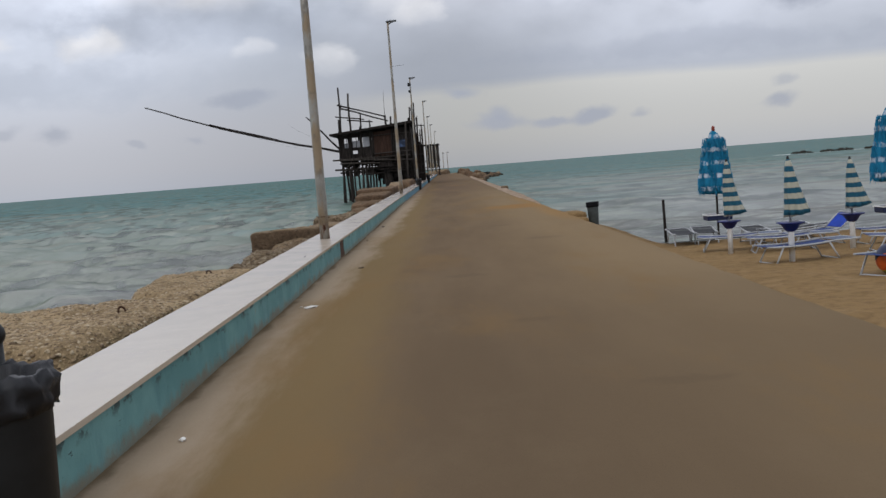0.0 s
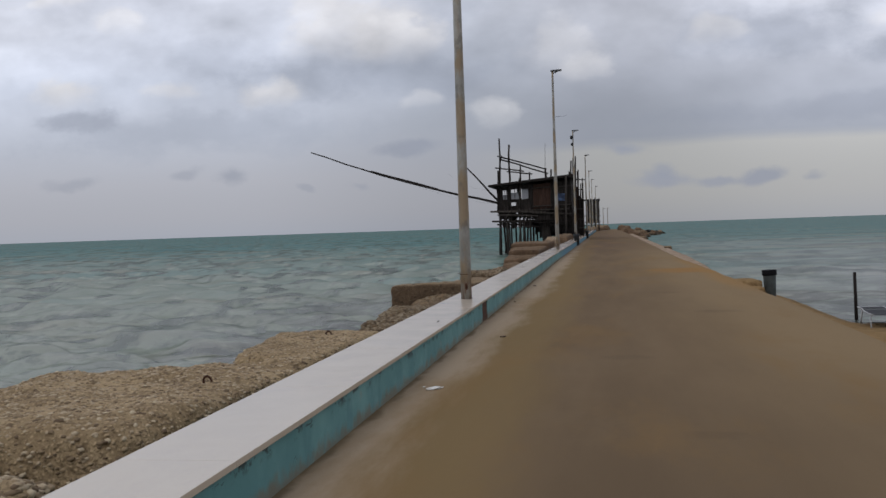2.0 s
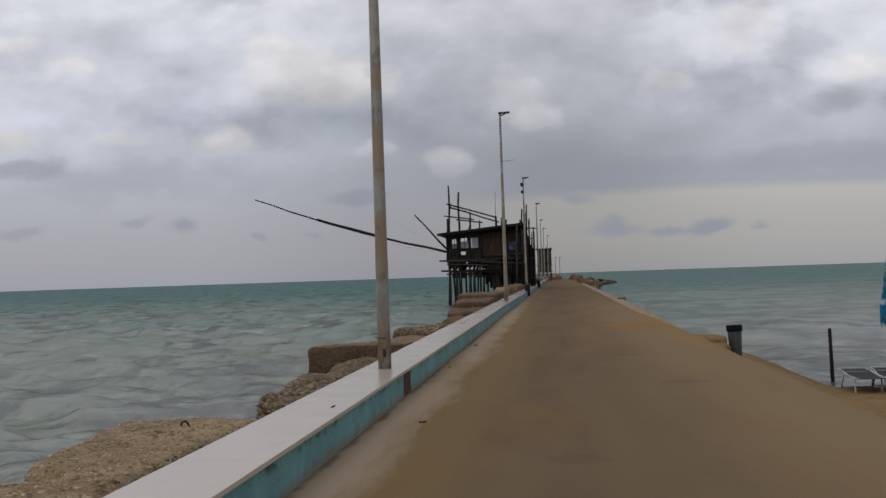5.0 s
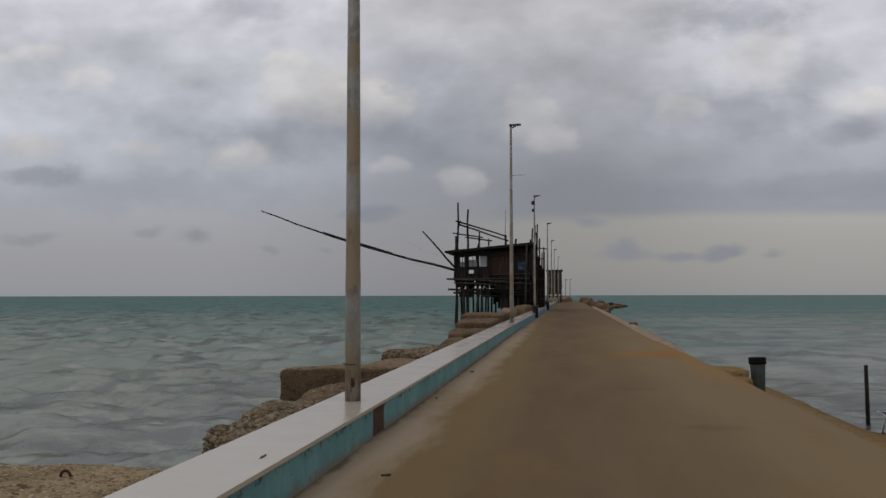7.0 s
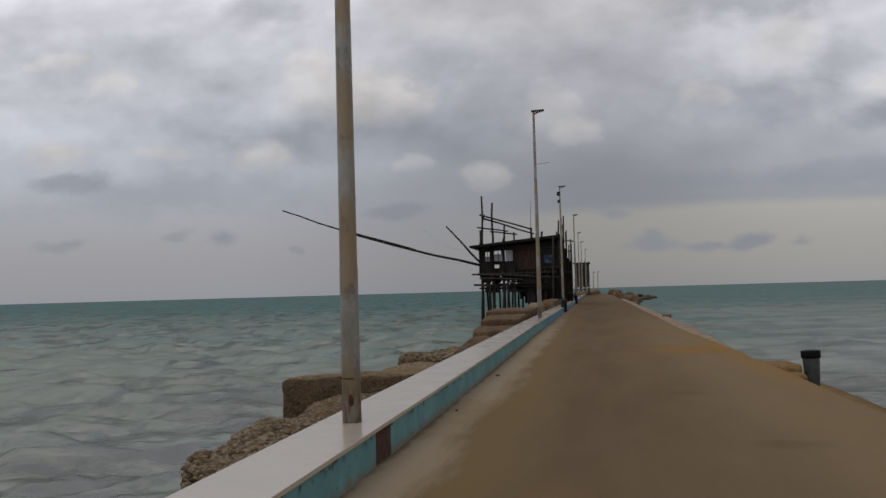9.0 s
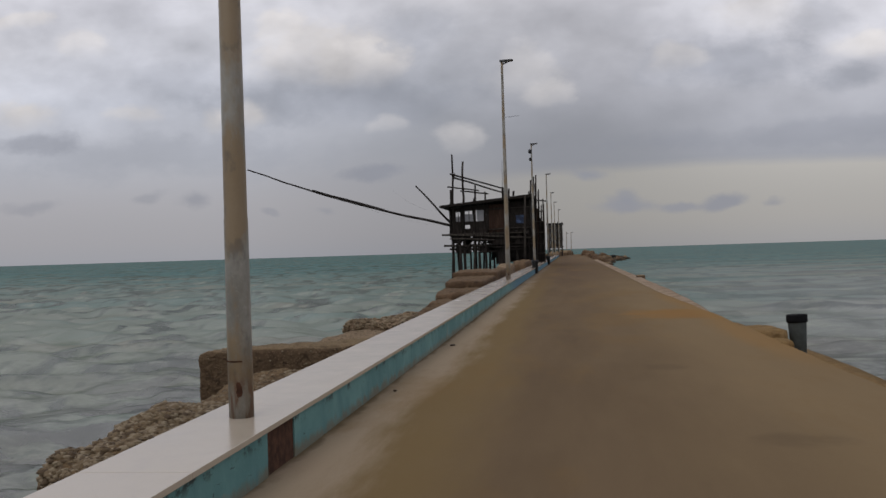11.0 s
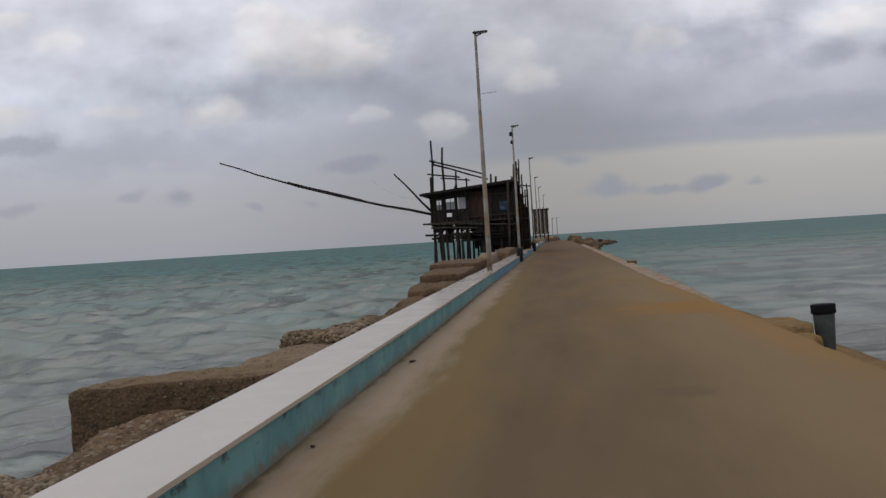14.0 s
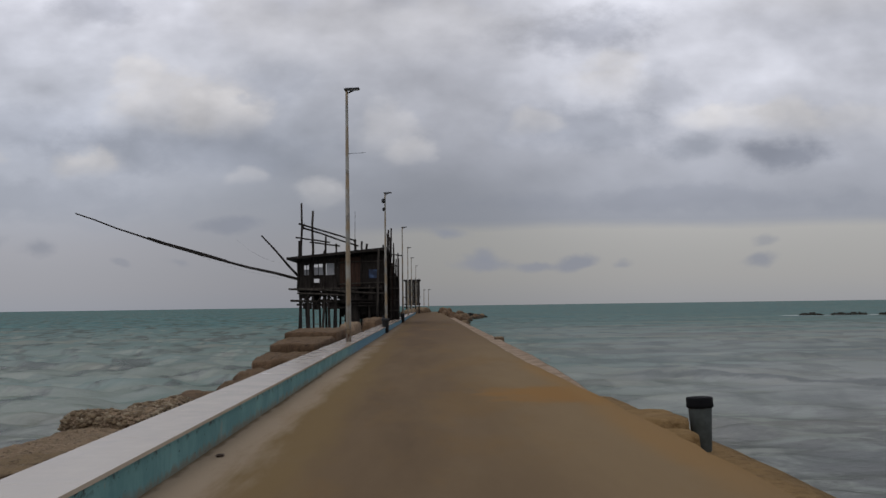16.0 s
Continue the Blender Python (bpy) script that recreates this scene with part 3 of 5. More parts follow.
M_GREYWOOD = mat_wood("weathered_grey_timber", (0.028, 0.023, 0.020), (0.070, 0.060, 0.050))
M_REDWOOD = mat_wood("reddish_boards", (0.032, 0.017, 0.012), (0.058, 0.032, 0.022))
M_POLE = mat_pole()
M_RUST = plain("rusty_iron", (0.085, 0.038, 0.022), 0.9, 0.2, vary=0.5, scale=12)
M_BLACK = plain("black_plastic", (0.012, 0.013, 0.014), 0.5, vary=0.3)
M_BAG = plain("black_bin_bag", (0.010, 0.011, 0.014), 0.42, spec=0.4, scale=18, bump=0.6)
M_LEDGE = mat_ledge()
M_BINGREY = plain("dark_grey_green_plastic", (0.068, 0.08, 0.078), 0.6, vary=0.3)
M_BINLID = plain("blackish_lid_plastic", (0.006, 0.006, 0.007), 0.8, spec=0.1)
M_LAMP = plain("lamp_housing_grey", (0.05, 0.052, 0.055), 0.5, 0.2)
M_WHITE = plain("white_enamel", (0.40, 0.41, 0.42), 0.45, vary=0.15)
M_TUBE = plain("white_plastic", (0.72, 0.72, 0.70), 0.5, vary=0.1)
M_BLUE = plain("royal_blue_plastic", (0.010, 0.02, 0.14), 0.5, vary=0.3)
M_SLING = mat_stripes("blue_grey_sling_cloth", (0.035, 0.06, 0.17), (0.14, 0.165, 0.22), 0.09)
M_SLINGBLUE = plain("bright_blue_sling_cloth", (0.012, 0.05, 0.36), 0.85)
M_DARKCLOTH = plain("charcoal_sling_cloth", (0.03, 0.032, 0.036), 0.85)
M_STRIPE = mat_stripes("teal_and_cream_canvas", (0.018, 0.085, 0.135), (0.42, 0.41, 0.33), 0.20)
M_FRINGE = mat_fringe()
M_RED = plain("faded_red_plastic", (0.22, 0.04, 0.025), 0.6)
M_NET = plain("pale_net_curtain", (0.30, 0.305, 0.325), 0.9, vary=0.15)
M_BLUEPAINT = plain("blue_painted_board", (0.05, 0.08, 0.16), 0.7, vary=0.7, scale=2.2)
M_LITTER = plain("crumpled_white_paper", (0.7, 0.69, 0.66), 0.8, vary=0.1)
M_LEAF = plain("dry_brown_scrap", (0.05, 0.03, 0.018), 0.9)
M_ORANGE = plain("orange_vinyl", (0.60, 0.10, 0.015), 0.45)
M_YELLOW = plain("yellow_green_vinyl", (0.42, 0.45, 0.02), 0.45)
M_NAVY = plain("navy_vinyl", (0.012, 0.02, 0.06), 0.45)


# ---- mesh helpers ----
def link_mesh(name, bm, mat, parent=None, smooth=False):
    me = bpy.data.meshes.new(name)
    bm.to_mesh(me)
    bm.free()
    me.materials.append(mat)
    if smooth:
        me.polygons.foreach_set("use_smooth", [True] * len(me.polygons))
    ob = new(name, me)
    ob.parent = parent
    return ob


def part(name, bm, mat, parent, label="", smooth=False):
    ob = link_mesh(name, bm, mat, parent, smooth)
    return tagged(ob, label) if label else ob


def thing(name, loc, label, category, group=""):
    ob = new(name)
    ob.empty_display_size = 0.2
    ob.location = loc
    return tagged(ob, label, category, group)


def box(bm, lo, hi, bevel=0.0, m=None):
    r = bmesh.ops.create_cube(bm, size=1)
    s = [b - a for a, b in zip(lo, hi)]
    c = [(a + b) / 2 for a, b in zip(lo, hi)]
    for v in r["verts"]:
        v.co = Vector((v.co.x * s[0] + c[0], v.co.y * s[1] + c[1], v.co.z * s[2] + c[2]))
    if bevel:
        es = list({e for v in r["verts"] for e in v.link_edges})
        q = bmesh.ops.bevel(bm, geom=es, offset=bevel, segments=1, affect="EDGES")
        vs = q["verts"]
    else:
        vs = r["verts"]
    if m is not None:
        bmesh.ops.transform(bm, matrix=m, verts=list({v for v in vs} | {v for v in r["verts"] if v.is_valid}))
    return bm


def tube(bm, p0, p1, r0, r1=None, seg=8, bend=0.0, rings=1, rng=None):
    """A round bar from p0 to p1; bend lets it sag or wander as a natural pole does."""
    r1 = r0 if r1 is None else r1
    p0, p1 = Vector(p0), Vector(p1)
    d = p1 - p0
    q = d.to_track_quat("Z", "Y").to_matrix()
    side, up = q.col[0], q.col[1]
    loops = []
    for k in range(rings + 1):
        t = k / rings
        c = p0 + d * t
        if bend:
            c = c + Vector((0, 0, -bend * 4 * t * (1 - t)))
        if rng is not None and 0 < k < rings:
            c = c + side * rng.uniform(-1, 1) * r0 * 0.5 + up * rng.uniform(-1, 1) * r0 * 0.5
        r = r0 + (r1 - r0) * t
        loops.append([bm.verts.new(c + side * math.cos(a) * r + up * math.sin(a) * r)
                      for a in (2 * math.pi * i / seg for i in range(seg))])
    for a, b in zip(loops, loops[1:]):
        for i in range(seg):
            f = bm.faces.new((a[i], a[(i + 1) % seg], b[(i + 1) % seg], b[i]))
            f.smooth = True
    bm.faces.new(list(reversed(loops[0])))
    bm.faces.new(loops[-1])
    return bm


def lathe(bm, profile, seg=16, wob=None):
    """Turns (radius, z) pairs round z; wob(angle, z) scales the radius."""
    loops = []
    for r, z in profile:
        ring = []
        for i in range(seg):
            a = 2 * math.pi * i / seg
            k = r * (wob(a, z) if wob else 1)
            ring.append(bm.verts.new((k * math.cos(a), k * math.sin(a), z)))
        loops.append(ring)
    for a, b in zip(loops, loops[1:]):
        for i in range(seg):
            bm.faces.new((a[i], a[(i + 1) % seg], b[(i + 1) % seg], b[i])).smooth = True
    bm.faces.new(list(reversed(loops[0])))
    bm.faces.new(loops[-1])
    return bm


def B():
    return bmesh.new()


def bow(y):
    """How far the pier's line swings to the east on its way out."""
    return 0.0048 * max(0.0, y - 45)


# ---- sea ----
def sea():
    rng = np.random.default_rng(5)
    rad = 2.2 * 1.0105 ** np.arange(0, 730)
    ang = np.concatenate([np.linspace(-48, 40, 480), np.linspace(44, 308, 60)])
    R, A = np.meshgrid(rad, np.radians(ang), indexing="ij")
    X, Y = R * np.sin(A), 4 + R * np.cos(A)
    Z = np.zeros_like(X)
    # short-crested chop, longest waves last
    for k in range(46):
        lam = 0.8 * 1.042 ** k * rng.uniform(0.9, 1.1)
        th = rng.normal(0.1, 0.55)
        amp = 0.0150 * lam ** 0.75 * rng.uniform(0.6, 1.2)
        ph = rng.uniform(0, 6.28) + 1.2 * np.sin(X * 0.13 + k) + 1.2 * np.sin(Y * 0.09 + 2 * k)
        w = (X * np.sin(th) + Y * np.cos(th)) * 2 * np.pi / lam + ph
        fade = np.clip(1.8 - R / (lam * 28), 0, 1)
        Z += amp * fade * np.sin(w + 0.55 * np.sin(w))
    # peaked crests and flat troughs
    Z = 0.26 * np.tanh(Z / 0.26)
    Z += 0.9 * (Z * Z - 0.010)
    # longer swell that heaves towards the beach
    w = Y * 2 * np.pi / 11.5 + 0.9 * np.sin(X * 0.045) + X * 0.03
    Z += 0.06 * np.sin(w) * np.clip(1.3 - R / 420, 0, 1)
    # calmer in the lee of the pier, by the beach
    Z *= 1 - 0.55 * np.clip((X - 2) / 6, 0, 1)
    # low crests running in to the beach
    for y0, h in ((37.5, 0.12), (44.0, 0.15), (66.0, 0.18), (84.0, 0.18)):
        d = Y - (y0 + 1.2 * np.sin(X * 0.11 + y0) + 0.05 * X)
        Z += h * np.where(d < 0, np.exp(-(d / 0.55) ** 2), np.exp(-(d / 1.6) ** 2)) * np.clip((X - 4) / 5, 0, 1) * (0.65 + 0.35 * np.sin(X * 0.21 + y0))
    d = Y - (55.9 - 0.95 * (X - 7.7) + 0.022 * (X - 7.7) ** 2 + 0.25 * np.sin(X * 0.9))
    Z += 0.34 * np.where(d < 0, np.exp(-(d / 0.45) ** 2), np.exp(-(d / 1.5) ** 2)) * np.clip((X - 7) / 3, 0, 1) * np.clip((30 - X) / 12, 0, 1) * (0.75 + 0.25 * np.sin(X * 0.8))
    # one wave steepening over the rocks
    d = Y - (17.3 + 0.12 * (X + 9) + 0.15 * np.sin(X * 1.7))
    Z += 0.26 * np.where(d < 0, np.exp(-(d / 0.35) ** 2), np.exp(-(d / 1.2) ** 2)) * np.clip((X + 15) / 4, 0, 1) * np.clip((-5.6 - X) / 2, 0, 1) * (0.75 + 0.25 * np.sin(X * 2.3))
    # quiet under the pier
    Z *= np.where((X > -3.0) & (X < 3.2) & (Y < 260), 0.0, 1.0)
    Z = Z + WATER
    v = np.stack([X, Y, Z], -1).reshape(-1, 3)
    n, m = len(rad), len(ang)
    i, j = np.meshgrid(np.arange(n - 1), np.arange(m), indexing="ij")
    j2 = (j + 1) % m
    f = np.stack([i * m + j, i * m + j2, (i + 1) * m + j2, (i + 1) * m + j], -1).reshape(-1, 4)
    f = f[:, ::-1]
    me = bpy.data.meshes.new("sea")
    me.vertices.add(len(v))
    me.vertices.foreach_set("co", v.ravel())
    me.loops.add(f.size)
    me.loops.foreach_set("vertex_index", f.ravel().astype(np.int32))
    me.polygons.add(len(f))
    me.polygons.foreach_set("loop_start", np.arange(0, f.size, 4, dtype=np.int32))
    me.update(calc_edges=True)
    me.polygons.foreach_set("use_smooth", [True] * len(f))
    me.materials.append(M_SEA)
    tagged(new("sea", me), "choppy grey-green sea under an overcast sky", "sea", kind="structure")


sea()


# ---- pier deck ----
def grid_mesh(name, xs, ys, height, mat, shift=None):
    """A sheet over xs by ys; height(x, y) gives z, shift(x, y) moves x."""
    vs = []
    for y in ys:
        for x in xs:
            xx = x + (shift(x, y) if shift else 0)
            vs.append((xx, y, height(xx, y)))
    w = len(xs)
    fs = [(r * w + c, r * w + c + 1, (r + 1) * w + c + 1, (r + 1) * w + c) for r in range(len(ys) - 1) for c in range(w - 1)]
    me = bpy.data.meshes.new(name)
    me.from_pydata(vs, [], fs)
    me.polygons.foreach_set("use_smooth", [True] * len(fs))
    me.materials.append(mat)
    return new(name, me)


def deck():
    bm = B()
    ys = [-30 + 0.6 * k for k in range(134)] + [51 + 4 * k for k in range(52)]
    cols = [-3.1, -2.52, -2.0, -1.2, -0.4, 0.4, 1.2, 2.0, 2.6, 2.95, 3.1, 3.12]
    rows = []
    for y in ys:
        e = 0.08 * noise.noise((y * 0.3, 1, 0)) + (0.04 * noise.noise((y * 1.4, 5, 0)) if y < 34 else 0.0) - 0.24 * min(1, max(0, (y - 33) / 14))
        row = []
        for k, x in enumerate(cols):
            xx = x + bow(y) + (e if k > 8 else 0)
            z = 0.012 * noise.noise((x * 0.7, y * 0.35, 3)) - (0.02 if k == 9 else 0.05 if k == 10 else 0)
            row.append(bm.verts.new((xx, y, -2.0 if k == 11 else z)))
        rows.append(row)
    for a, b in zip(rows, rows[1:]):
        for k in range(len(cols) - 1):
            bm.faces.new((a[k], a[k + 1], b[k + 1], b[k])).smooth = k < 9
    f = rows[-1]
    low = bm.verts.new((f[0].co.x, f[0].co.y, -2))
    bm.faces.new(list(f) + [low])
    ob = link_mesh("pier_pavement", bm, M_DECK)
    tagged(ob, "worn grey-brown concrete pier deck strewn with sand", "pier", kind="structure")


deck()


def ledge():
    bm = B()
    rows = []
    for k in range(124):
        y = 32.6 + k * 0.9
        grow = min(1, max(0, (y - 30) / 18))
        o = 3.1 + bow(y) + 0.40 * grow + 0.07 * noise.noise((y * 0.3, 1, 0))
        e = 2.55 + bow(y)
        z = -0.035 - 0.12 * max(0, 1 - (y - 32.6) / 6) + 0.008 * noise.noise((y * 0.15, 2, 0))
        rows.append([bm.verts.new(p) for p in ((e, y, z - 0.05), (o - 0.12, y, z), (o, y, z - 0.05), (o + 0.03, y, -2.0))])
    for a, b in zip(rows, rows[1:]):
        for k in range(3):
            bm.faces.new((a[k], a[k + 1], b[k + 1], b[k])).smooth = k < 2
    tagged(link_mesh("pier_ledge", bm, M_LEDGE), "pale sand-dusted concrete ledge below the pier edge", "ledge", kind="structure")


ledge()


def beach_z(x, y):
    plain_z = -0.10 - 0.042 * (y - 4) + 0.03 * noise.noise((x * 0.5, y * 0.5, 2)) + 0.02 * noise.noise((x * 1.7, y * 1.7, 7))
    plain_z = min(plain_z, 0.15) - 0.16 * max(0, y - 27.2)
    edge = 5.45 - 0.03 * max(0, y - 34)
    strip = -1.0 - 0.8 * max(0, x - edge) + 0.03 * noise.noise((x, y * 0.6, 9))
    bank = -0.02 - 0.55 * (x - 3.05) - 0.09 * max(0, y - 13)
    bank = min(bank, 0.02)
    if y > 44:
        strip -= (y - 44) * 0.2
    return max(plain_z, strip, bank)


xs = [2.7, 2.95] + [3.1 + 0.3 * k for k in range(40)] + [16 + 3 * k for k in range(26)]
ys = [-30 + 2 * k for k in range(15)] + [0.5 * k for k in range(130)]
tagged(grid_mesh("beach_ground", xs, ys, lambda x, y: beach_z(x, y) if x > 2.99 else -0.35, M_SAND),
       "ochre beach sand sloping into the sea", "beach", kind="structure")


# ---- low sea wall with coping ----
def sea_wall():
    root = new("sea_wall")
    tagged(root, "low turquoise-painted sea wall with pale stone coping", "wall", kind="structure")
    ys = [-12, 18.25, 18.92, 45] + [50 + 10 * k for k in range(19)]
    for a, b in zip(ys, ys[1:]):
        rusty = abs(a - 18.25) < 0.01
        bm = B()
        inset = 0.012 if rusty else 0.0
        n = max(1, int((b - a) / 1.0)) if b < 50 else 2
        pts = [a + (b - a) * k / n for k in range(n + 1)]
        rows = []
        for y in pts:
            w = 0.006 * noise.noise((y * 1.3, 0, 0))
            o = bow(y)
            rows.append([bm.verts.new(p) for p in ((-2.472 - inset + o + w, y, -0.05), (-2.472 - inset + o + w * 0.4, y, 0.332),
                                                    (-3.10 + o, y, 0.332), (-3.10 + o, y, -1.6))])
        for r, s in zip(rows, rows[1:]):
            for k in range(4):
                bm.faces.new((r[k], s[k], s[(k + 1) % 4], r[(k + 1) % 4]))
        bm.faces.new(rows[0])
        bm.faces.new(list(reversed(rows[-1])))
        part("rusty_panel" if rusty else "wall_face", bm, M_RUST if rusty else M_TEAL, root,
             "brown rust-stained strip under the lamp post" if rusty else "")
    # coping slabs
    rng = random.Random(3)
    y = -12.0
    while y < 240:
        ln = 2.4 if y < 60 else 12.0
        bm = B()
        box(bm, (-0.347, 0.001, -0.02), (0.347, ln - 0.001, 0.02), 0.0025)
        ob = part("coping_slab", bm, M_CAP, root)
        ob.location = (-2.791 + bow(y), y, 0.353 + rng.uniform(-0.0004, 0.0004))
        ob.rotation_euler = (0, 0, -math.atan2(bow(y + ln) - bow(y), ln))
        y += ln


sea_wall()


# ---- lamp posts ----
def lamp_post(loc, height=9.2, gear=False, label="tall stained steel lamp post with a flat lamp head", size=1.0):
    root = thing("lamp_post", loc, label, "lamp post", "lamp posts along the sea wall")
    r = 0.094 * size
    bm = B()
    lathe(bm, [(r, 0), (r * 0.99, 0.6), (r * 0.96, 1.5), (r * 0.93, 1.52), (r * 0.86, 3.5), (r * 0.74, 5.5), (r * 0.7, 5.53), (r * 0.52, height - 0.25), (r * 0.5, height)], 18)
    part("pole", bm, M_POLE, root, smooth=True)
    bm = B()
    bmesh.ops.create_icosphere(bm, subdivisions=3, radius=1)
    for v in bm.verts:
        k = 1 + 0.5 * noise.noise(v.co * 1.9 + Vector((3, 1, 7)))
        a = radians(-78) + v.co.y * 0.30 * k
        q = r * 0.97 + 0.006 * v.co.x
        v.co = (q * math.cos(a), q * math.sin(a), 0.21 + v.co.z * 0.062 * k)
    part("hatch", bm, M_RUST, root, "ragged rust hole in the pole")
    bm = B()
    ring = [(r * 1.02, radians(-205 + 9 * k)) for k in range(17)]
    pts = [Vector((q * math.cos(a), q * math.sin(a), 0.43)) for q, a in ring]
    pts = [pts[0] + Vector((-0.05, -0.03, 0.012)), pts[0] + Vector((-0.02, -0.012, 0.006))] + pts
    for a, b in zip(pts, pts[1:]):
        tube(bm, a, b, 0.006, None, 6)
    part("strap", bm, M_RUST, root, "snapped strap of rusty wire")
    bm = B()
    tube(bm, (0, 0, height - 0.12), (0.32, 0, height + 0.02), 0.03, 0.026, 8)
    part("arm", bm, M_LAMP, root)
    bm = B()
    box(bm, (0.22, -0.11, height - 0.01), (0.78, 0.11, height + 0.06), 0.025, pose(0, 0, 0, 0, -2, 0))
    head = part("lamp_head", bm, M_LAMP, root, "flat dark lamp head")
    bm = B()
    box(bm, (0.36, -0.08, height - 0.022), (0.74, 0.08, height - 0.012), 0.0, pose(0, 0, 0, 0, -2, 0))
    part("lens", bm, M_WHITE, head)
    if gear:
        for z, s in ((height - 0.52, 0.17), (height - 1.1, 0.14)):
            bm = B()
            box(bm, (-s * 1.35, -s * 0.7, z - s * 0.9), (s * 0.2, s * 0.7, z + s * 0.9), 0.06)
            part("equipment_box", bm, M_BLACK, root, "dark box clamped to the pole")
    return root


lamp_post((-2.79, 18.62, 0.372))
second = lamp_post((-2.69, 50.9, 0.372), 8.95)
bracket = B()
tube(bracket, (0.03, 0, 6.66), (0.66, 0, 6.70), 0.009, 0.007, 6)
part("bracket", bracket, M_LAMP, second, "thin bare bracket rod")
lamp_post((-2.62, 82.4, 0.372), 8.95, gear=True, label="tall lamp post carrying two dark equipment boxes")
lamp_post((-2.12, 111.5, 0.372), 8.95)
lamp_post((-2.15, 144.5, 0.372), 8.95)
lamp_post((-2.05, 172.0, 0.372), 8.95)
for x, y, h in ((-1.6, 203.0, 8.9), (-0.1, 243.0, 5.2), (1.0, 247.0, 5.4)):
    lamp_post((x, y, 0.0 if h < 6 else 0.372), h, label="distant lamp post near the pier's end")


# ---- rocks ----
def rock_mesh(corners, ztop, zbot, seed, cuts=12, rough=0.09, k=7.0, tilt=0.0):
    bm = B()
    bmesh.ops.create_cube(bm, size=2)
    bmesh.ops.subdivide_edges(bm, edges=bm.edges[:], cuts=cuts, use_grid_fill=True)
    c = [Vector(p) for p in corners]
    mid = sum(c, Vector((0, 0))) / 4
    for v in bm.verts:
        p = v.co
        s = max(abs(p.x), abs(p.y), abs(p.z)) / (abs(p.x) ** k + abs(p.y) ** k + abs(p.z) ** k) ** (1 / k)
        p = p * s
        u, w = (p.x + 1) / 2, (p.y + 1) / 2
        q = c[0] * (1 - u) * (1 - w) + c[1] * u * (1 - w) + c[2] * u * w + c[3] * (1 - u) * w
        z = zbot + (ztop - zbot) * (p.z + 1) / 2 + tilt * (w - 0.5)
        v.co = (q.x - mid.x, q.y - mid.y, z)
    bm.normal_update()
    o = Vector((seed * 3.7, seed * 1.3, seed * 2.1))
    for v in bm.verts:
        p = v.co + o
        d = noise.noise(p * 1.1) * 1.3 + noise.noise(p * 2.9) * 0.8 + noise.noise(p * 7.5) * 0.45
        v.co += v.normal * d * rough
    return bm, mid


def rock(corners, ztop, zbot, seed, mat, label, cuts=12, rough=0.09, k=7.0, tilt=0.0, name="boulder", pebbles=0, size=(0.013, 0.038), group="rocks behind the sea wall"):
    bm, mid = rock_mesh(corners, ztop, zbot, seed, cuts, rough, k, tilt)
    ob = link_mesh(name, bm, mat, smooth=True)
    ob.location = (mid.x, mid.y, 0)
    tagged(ob, label, "rock", group)
    if pebbles:
        crust(ob, pebbles, size, seed, M_PEBBLEDARK if mat in (M_BLOCK, M_BOULDER) else M_PEBBLEMID if mat in (M_DARKSHELL, M_PALEROCK) else M_PEBBLE)
    return ob


def crust(ob, count, size, seed, mat=None):
    """Pebbles bedded in the upper faces of a rock."""
    rng = np.random.default_rng(seed)
    me = ob.data
    me.calc_loop_triangles()
    co = np.empty(len(me.vertices) * 3)
    me.vertices.foreach_get("co", co)
    co = co.reshape(-1, 3)
    tri = np.empty(len(me.loop_triangles) * 3, dtype=np.int32)
    me.loop_triangles.foreach_get("vertices", tri)
    t = co[tri.reshape(-1, 3)]
    nrm = np.cross(t[:, 1] - t[:, 0], t[:, 2] - t[:, 0])
    area = np.linalg.norm(nrm, axis=1)
    nz = nrm[:, 2] / np.maximum(area, 1e-9)
    wgt = area * np.where((nz > -0.1) & (t[:, :, 2].max(1) > -0.75), 1, 0)
    pick = rng.choice(len(t), count, p=wgt / wgt.sum())
    a, b = rng.random(count), rng.random(count)
    flip = a + b > 1
    a[flip], b[flip] = 1 - a[flip], 1 - b[flip]
    p = t[pick, 0] + a[:, None] * (t[pick, 1] - t[pick, 0]) + b[:, None] * (t[pick, 2] - t[pick, 0])
    ico = B()
    bmesh.ops.create_icosphere(ico, subdivisions=1, radius=1)
    iv = np.array([v.co[:] for v in ico.verts])
    jf = np.array([[v.index for v in f.verts] for f in ico.faces])
    ico.free()
    s = rng.uniform(size[0], size[1], (count, 1, 1)) * rng.uniform((0.7, 0.7, 0.35), (1.3, 1.3, 0.8), (count, 1, 3))
    th = rng.uniform(0, 6.28, count)
    rot = np.zeros((count, 3, 3))
    rot[:, 0, 0], rot[:, 0, 1], rot[:, 1, 0], rot[:, 1, 1], rot[:, 2, 2] = np.cos(th), -np.sin(th), np.sin(th), np.cos(th), 1
    p[:, 2] -= s[:, 0, 2] * 0.35
    v = np.einsum("nij,nkj->nki", rot, iv[None] * s * rng.uniform(0.75, 1.2, (count, len(iv), 1))) + p[:, None]
    f = jf[None] + (np.arange(count) * len(iv))[:, None, None]
    me2 = bpy.data.meshes.new("pebble_crust")
    me2.from_pydata(v.reshape(-1, 3).tolist(), [], f.reshape(-1, 3).tolist())
    me2.polygons.foreach_set("use_smooth", [True] * len(me2.polygons))
    me2.materials.append(mat or M_PEBBLE)
    c = new("pebble_crust", me2)
    c.parent = ob
    tagged(c, "pebbles and shells bedded in the rock", kind="stuff")


